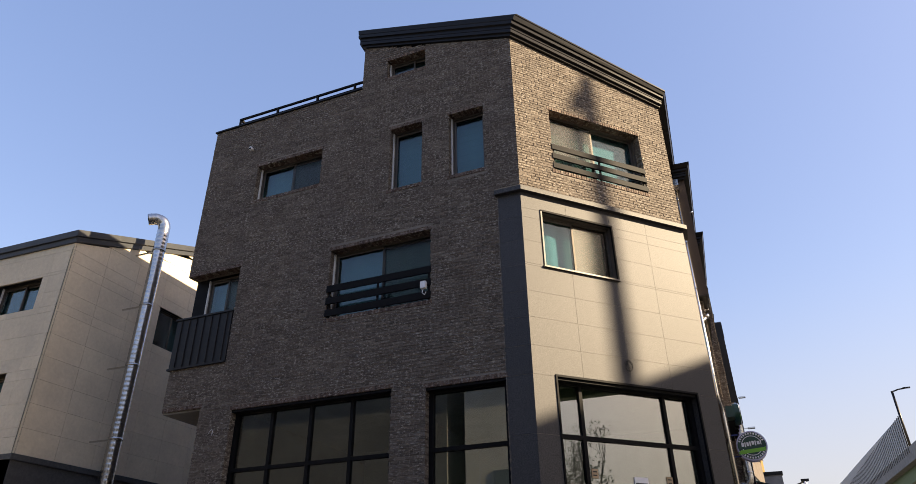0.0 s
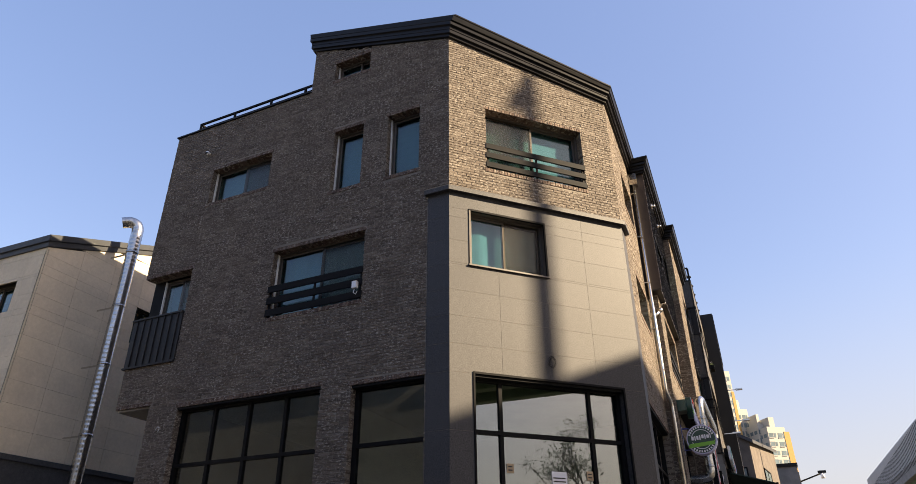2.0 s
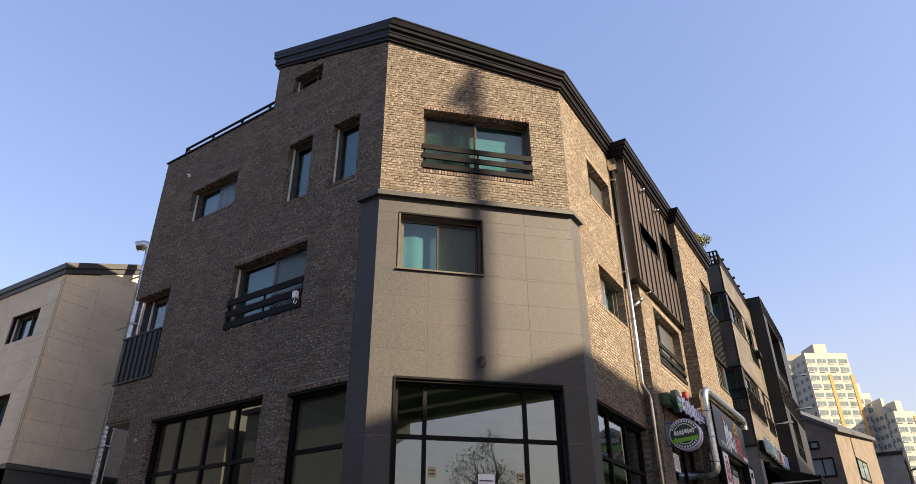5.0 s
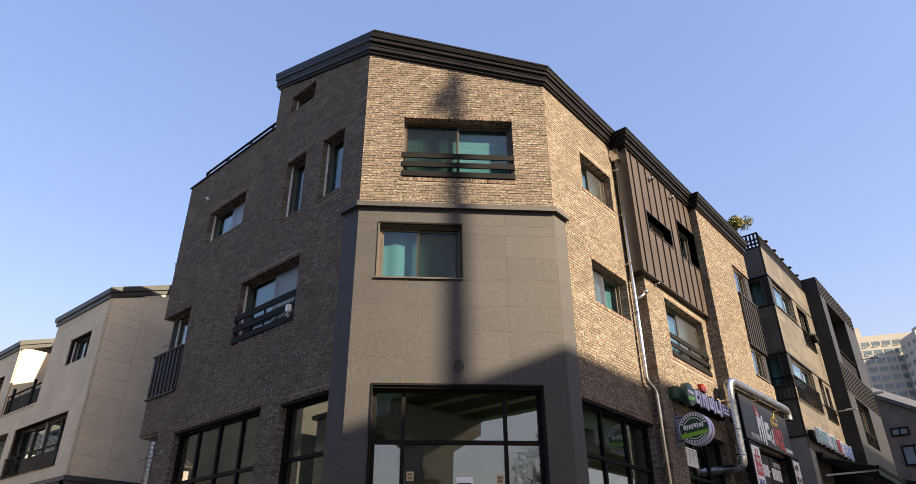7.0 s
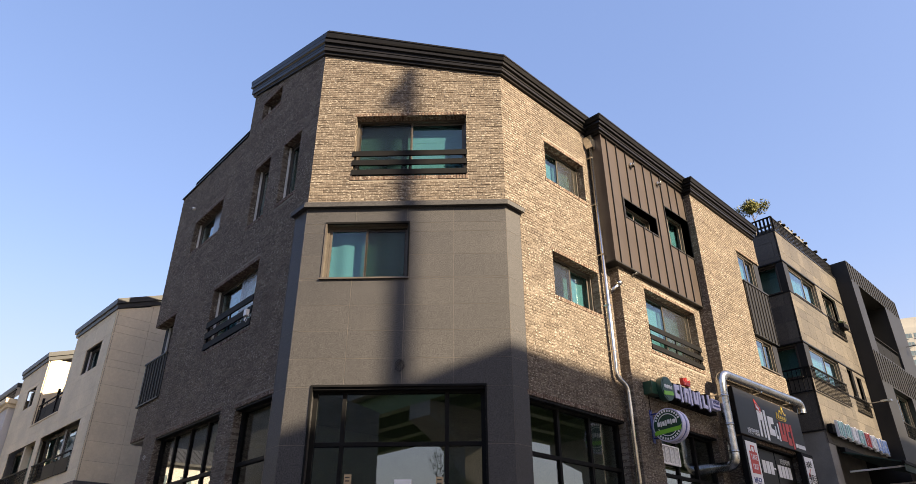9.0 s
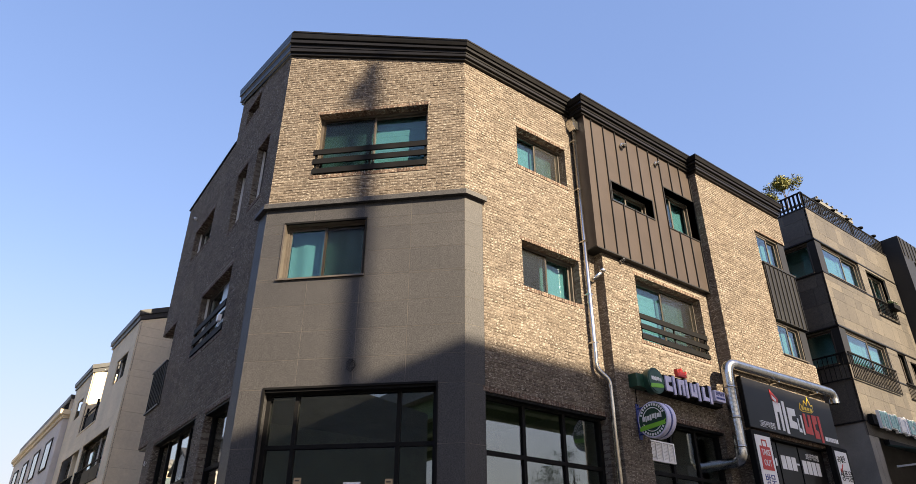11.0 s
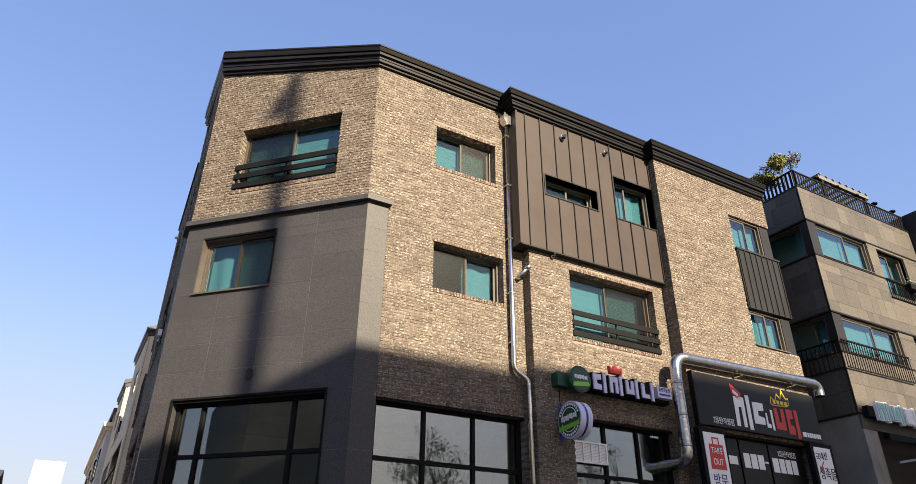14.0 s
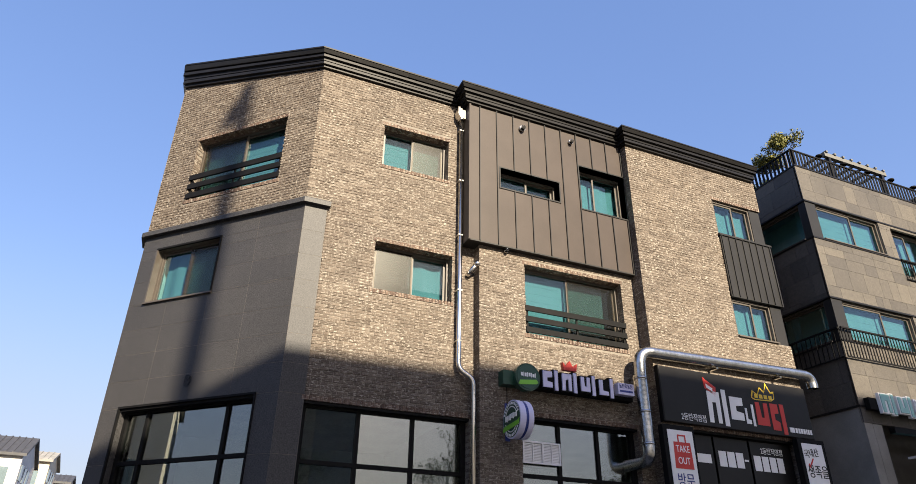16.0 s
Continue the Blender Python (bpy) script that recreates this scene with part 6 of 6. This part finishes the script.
# ---- apartment towers ----
def tower(x0, x1, y0, y1, floors, ochre, label, base=0.0, fh=2.9, wide=1.08, turn=34):
    cx, cy = (x0 + x1) / 2, (y0 + y1) / 2
    t = thing("apartment_tower", label, "building", pose(cx, cy, 0, 0, 0, turn) @ pose(-cx, -cy, 0), "apartment towers")
    top = base + floors * fh
    part("wall", boxes((x0, x1, y0, y1, 0, top + 1.5)), M_PAINTW, t)
    part("roof_block", boxes((x0 + (x1 - x0) * 0.3, x0 + (x1 - x0) * 0.6, y0 + 1, y1 - 1, top + 1.5, top + 5)), M_PAINTW, t)
    bays = max(2, int((x1 - x0) / 3.1))
    bw = (x1 - x0) / bays
    for k in ochre:
        if k < bays:
            part("ochre_strip", boxes((x0 + k * bw + bw * 0.78, x0 + k * bw + bw * wide, y0 - 0.12, y0 + (5.0 if wide > 1.1 else 0.0), 6, top - (6 if wide < 1.1 else 0))), M_PAINTY, t)
    bm, bm2, bm3 = bmesh.new(), bmesh.new(), bmesh.new()
    for f in range(6, floors):
        z = base + f * fh
        for k in range(bays):
            a = x0 + k * bw
            box(bm, a + bw * 0.08, a + bw * 0.55, y0 - 0.05, y0 + 0.1, z + 0.75, z + 2.35)
            box(bm, a + bw * 0.62, a + bw * 0.86, y0 - 0.05, y0 + 0.1, z + 0.9, z + 2.3)
            box(bm2, a + bw * 0.06, a + bw * 0.57, y0 - 0.16, y0 - 0.02, z + 0.55, z + 0.75)
        for k in range(3):
            c = y0 + (k + 0.35) * (y1 - y0) / 3
            for xs in ((x0 - 0.05, x0 + 0.1), (x1 - 0.1, x1 + 0.05)):
                box(bm3, *xs, c, c + 1.6, z + 1.0, z + 2.2)
    tagged(part("glazing", bm, M_GLASSFAR, t), kind="stuff")
    tagged(part("ledge_course", bm2, M_PAINTW, t), kind="stuff")
    tagged(part("side_glazing", bm3, M_GLASSFAR, t), kind="stuff")


tower(-52, -8.5, 255, 262, 26, (), "long white apartment tower with grey windows", base=1.2, turn=22)
tower(-13.5, 1.2, 252, 262, 25, (1, 3), "tall white apartment tower with ochre stripes", base=0.4)
tower(-0.6, 4.6, 260, 267, 20, (), "slim white apartment tower with grey windows", base=1.8)
tower(6.0, 9.2, 256, 263, 18, (), "narrow grey apartment tower", base=1.0)
tower(8.4, 15.2, 254, 261, 17, (1,), "white apartment tower with an ochre edge", base=2.0, wide=1.4)

# far houses beyond the side street
def far_house(x, y0, y1, eave, ridge, run, wall, roof, label):
    """A house whose ridge runs along the y axis, run metres behind its front."""
    t = thing("far_house", label, "house", group="far houses")
    bm = bmesh.new()
    prism(bm, [(x, 0), (x, eave), (x - run, ridge - 0.25), (x - 2 * run, eave), (x - 2 * run, 0)], y0, y1, 1)
    part("wall", bm, simple("far_render", wall, 0.85, vary=0.08), t)
    bm = bmesh.new()
    prism(bm, [(x + 0.35, eave - 0.12), (x - run, ridge), (x - 2 * run - 0.35, eave - 0.12), (x - 2 * run - 0.35, eave - 0.32), (x - run, ridge - 0.2), (x + 0.35, eave - 0.32)], y0 - 0.25, y1 + 0.25, 1)
    r = part("roof", bm, roof, t)
    n = int((y1 - y0) / 0.45)
    for k in range(n):                      # raised rows of the roof covering
        y = y0 + (k + 0.5) * (y1 - y0) / n
        bm = bmesh.new()
        prism(bm, [(x + 0.34, eave - 0.11), (x - run, ridge + 0.01), (x - run, ridge + 0.06), (x + 0.34, eave - 0.06)], y - 0.04, y + 0.04, 1)
        part("roof_rib", bm, roof, r)
    for k in range(3):
        for z in (eave - 2.4, eave - 5.2):
            y = y1 - 1.6 - k * 1.9
            if y > y0 + 0.3:
                part("window", boxes((x - 0.02, x + 0.06, y, y + 0.9, z, z + 1.3)), M_GLASSFAR, t)
            part("window", boxes((x - 1.4 - k * 1.6, x - 0.6 - k * 1.6, y1 - 0.02, y1 + 0.05, z + 0.5, z + 1.6)), M_GLASSFAR, t)


far_house(-47.0, -6.0, 3.15, 11.1, 12.7, 3.3, (0.58, 0.56, 0.53), M_SLATE, "white far house with a dark tiled roof")
far_house(-58.0, -2.0, 3.6, 12.4, 13.4, 3.0, (0.60, 0.52, 0.40), M_CONC, "cream far house beyond the side street")
far_house(-70.0, -1.0, 4.3, 12.1, 13.0, 2.6, (0.55, 0.50, 0.44), M_SLATE, "far house with a ribbed dark metal roof")
tf = thing("apartment_tower", "far pale tower beyond the houses", "building", group="apartment towers")
part("wall", boxes((-215, -205, 2.0, 9.5, 0, 33.5)), M_PAINTW, tf)
part("lower_wing", boxes((-216, -206, -4.0, 1.99, 0, 27)), M_PAINTW, tf)

# ---- elevated road across the main street ----
viaduct = thing("elevated_road", "concrete elevated road on piers with green girders", "bridge")
OX = 25.0
part("deck", boxes((OX, OX + 13, -90, 170, 17.6, 18.2)), M_CONC, viaduct)
part("parapet", boxes((OX, OX + 0.3, -90, 170, 18.2, 19.35), (OX + 12.7, OX + 13, -90, 170, 18.2, 19.35)), M_CONC, viaduct)
M_GIRDER = simple("green_painted_steel", (0.10, 0.17, 0.07), 0.5, vary=0.15)
for x in (OX + 1.0, OX + 4.6, OX + 8.2, OX + 11.6):
    part("girder", boxes((x, x + 0.4, -90, 170, 15.9, 17.6), (x - 0.25, x + 0.65, -90, 170, 15.8, 15.92)), M_GIRDER, viaduct)
for y in (-62, -20, 22, 64, 106, 148):
    bm = bmesh.new()
    prism(bm, [(OX + 0.8, 15.8), (OX + 12.2, 15.8), (OX + 12.2, 14.6), (OX + 8.4, 12.6), (OX + 8.0, -0.1), (OX + 5.0, -0.1), (OX + 4.6, 12.6), (OX + 0.8, 14.6)], y - 1.3, y + 1.3, 1)
    part("pier", bm, M_CONC, viaduct)
nb = part("noise_barrier", boxes((OX - 0.02, OX + 0.02, 104, 170, 19.35, 19.45)), M_CLEARBAR, viaduct, "slatted grey noise barrier")
for k in range(60):
    y = 104 + k * 1.1
    top_z = 23.4 - 0.035 * (y - 104)
    part("post", boxes((OX - 0.06, OX + 0.06, y - 0.05, y + 0.05, 18.6, top_z)), M_FASCIA, nb)
for k in range(14):
    z = 19.5 + k * 0.27
    part("slat", boxes((OX - 0.01, OX + 0.01, 104, 170, z, z + 0.25)), M_CLEARBAR, nb)


def mast(x, y, z):
    m = thing("street_lamp", "tall tapered steel road lamp on the elevated road", "street lamp", group="street lamps")
    bm = bmesh.new()
    tube(bm, [(x, y, z), (x, y, z + 4), (x, y, z + 9.3)], 0.19, 12, 0.155)
    part("pole", bm, M_FASCIA, m)
    bm = bmesh.new()
    tube(bm, [(x, y, z + 9.2), (x + 0.8, y, z + 9.45), (x + 1.8, y, z + 9.55)], 0.10, 8)
    part("arm", bm, M_FASCIA, m)
    part("head", boxes((x + 1.4, x + 2.3, y - 0.2, y + 0.2, z + 9.50, z + 9.65)), M_FASCIA, m)


for y in (14.95, 60.0, 107.0, -27.0):
    mast(OX + 1.0, y, 18.2)

# street trees and houses across the way, seen in the shop glass; several only darken it
first = branch_tree("street_tree", (19.0, 8.0, 0), 9.6, 31, M_LEAF_G, 1500, 0.08, "thin street tree with few leaves", 0.5, 4, 0.45)
for y, a in ((0.0, 40), (-9.0, 120), (17.0, 200), (26.0, 300), (36.0, 80)):
    copy_thing(first, pose(19.0 + 0.1 * (a % 7), y, 0, 0, 0, a))
ob = thing("facing_house", "pale rendered house across the side street", "house")
part("wall", boxes((-13, -2.2, -24, -9, 0, 12.5)), simple("pale_grey_render", (0.50, 0.49, 0.44), 0.85, vary=0.1, scale=0.8), ob)
part("roof", boxes((-13.3, -1.9, -24.3, -8.7, 12.5, 12.8)), M_FASCIA, ob)
for x in (-11.5, -8.0, -4.6):
    for z in (2.0, 6.0):
        part("window", boxes((x, x + 1.5, -9.05, -8.96, z, z + 1.5)), M_GLASSFAR, ob)
# unseen blocks, tall enough to keep the sky out of the side shop glass
for x0, x1, h, lb in ((-58, -36, 17.0, "long dark grey block added out of view to darken the shop glass"), (-84, -60, 18.0, "far dark grey block added out of view to darken the shop glass"), (-130, -86, 21.0, "long far grey block added out of view to darken the shop glass")):
    fh_ = thing("facing_house", lb, "house")
    part("wall", boxes((x0, x1, -22, -9, 0, h)), M_RENDER, fh_)
    part("roof", boxes((x0 - 0.3, x1 + 0.3, -22.3, -8.7, h, h + 0.3)), M_FASCIA, fh_)
    for k in range(5):
        part("window", boxes((x0 + 2 + k * 4, x0 + 3.6 + k * 4, -9.05, -8.96, 6.5, 8.0)), M_GLASSFAR, fh_)
# unseen tall block, added so the corner shop glass reflects dark
lo_ = thing("facing_house", "grey slope-topped block added out of view to darken the corner shop glass", "house")
bm = bmesh.new()
prism(bm, [(3.4, 0), (17.5, 0), (17.5, 12.6), (3.4, 14.6)], -30.0, -14.0, 1)
part("wall", bm, M_RENDER, lo_)
for y0, y1, h, lb in ((21, 33, 7.0, "low concrete block beyond the elevated road"), (36, 47, 6.5, "low concrete block beyond the elevated road"), (49, 61, 7.5, "grey rendered block beyond the elevated road")):
    fh_ = thing("facing_block", lb, "building")
    part("wall", boxes((44, 58, y0, y1, 0, h)), M_CONC, fh_)
    part("roof", boxes((43.7, 58.3, y0 - 0.3, y1 + 0.3, h, h + 0.4)), M_FASCIA, fh_)
    for k in range(3):
        for z in (0.8, 4.0):
            part("window", boxes((43.93, 44.02, y0 + 1.5 + k * 3.8, y0 + 3.3 + k * 3.8, z, z + 1.5)), M_GLASSFAR, fh_)
# out-of-view house in dark render, so its reflection stays dim
ob = thing("facing_house", "dark grey rendered house, coloured dark for a dim reflection in the shop glass", "house")
part("wall", boxes((-34, -14, -24, -9, 0, 13.0)), M_RENDER, ob)
part("roof", boxes((-34.3, -13.8, -24.3, -8.7, 13.0, 13.3)), M_FASCIA, ob)

# ---- single bricks, last ----
for wall, u, z, p in PICKED:
    o = new("brick", BRICK_MESH)
    o.parent = wall
    o.location = (u, -p, z)
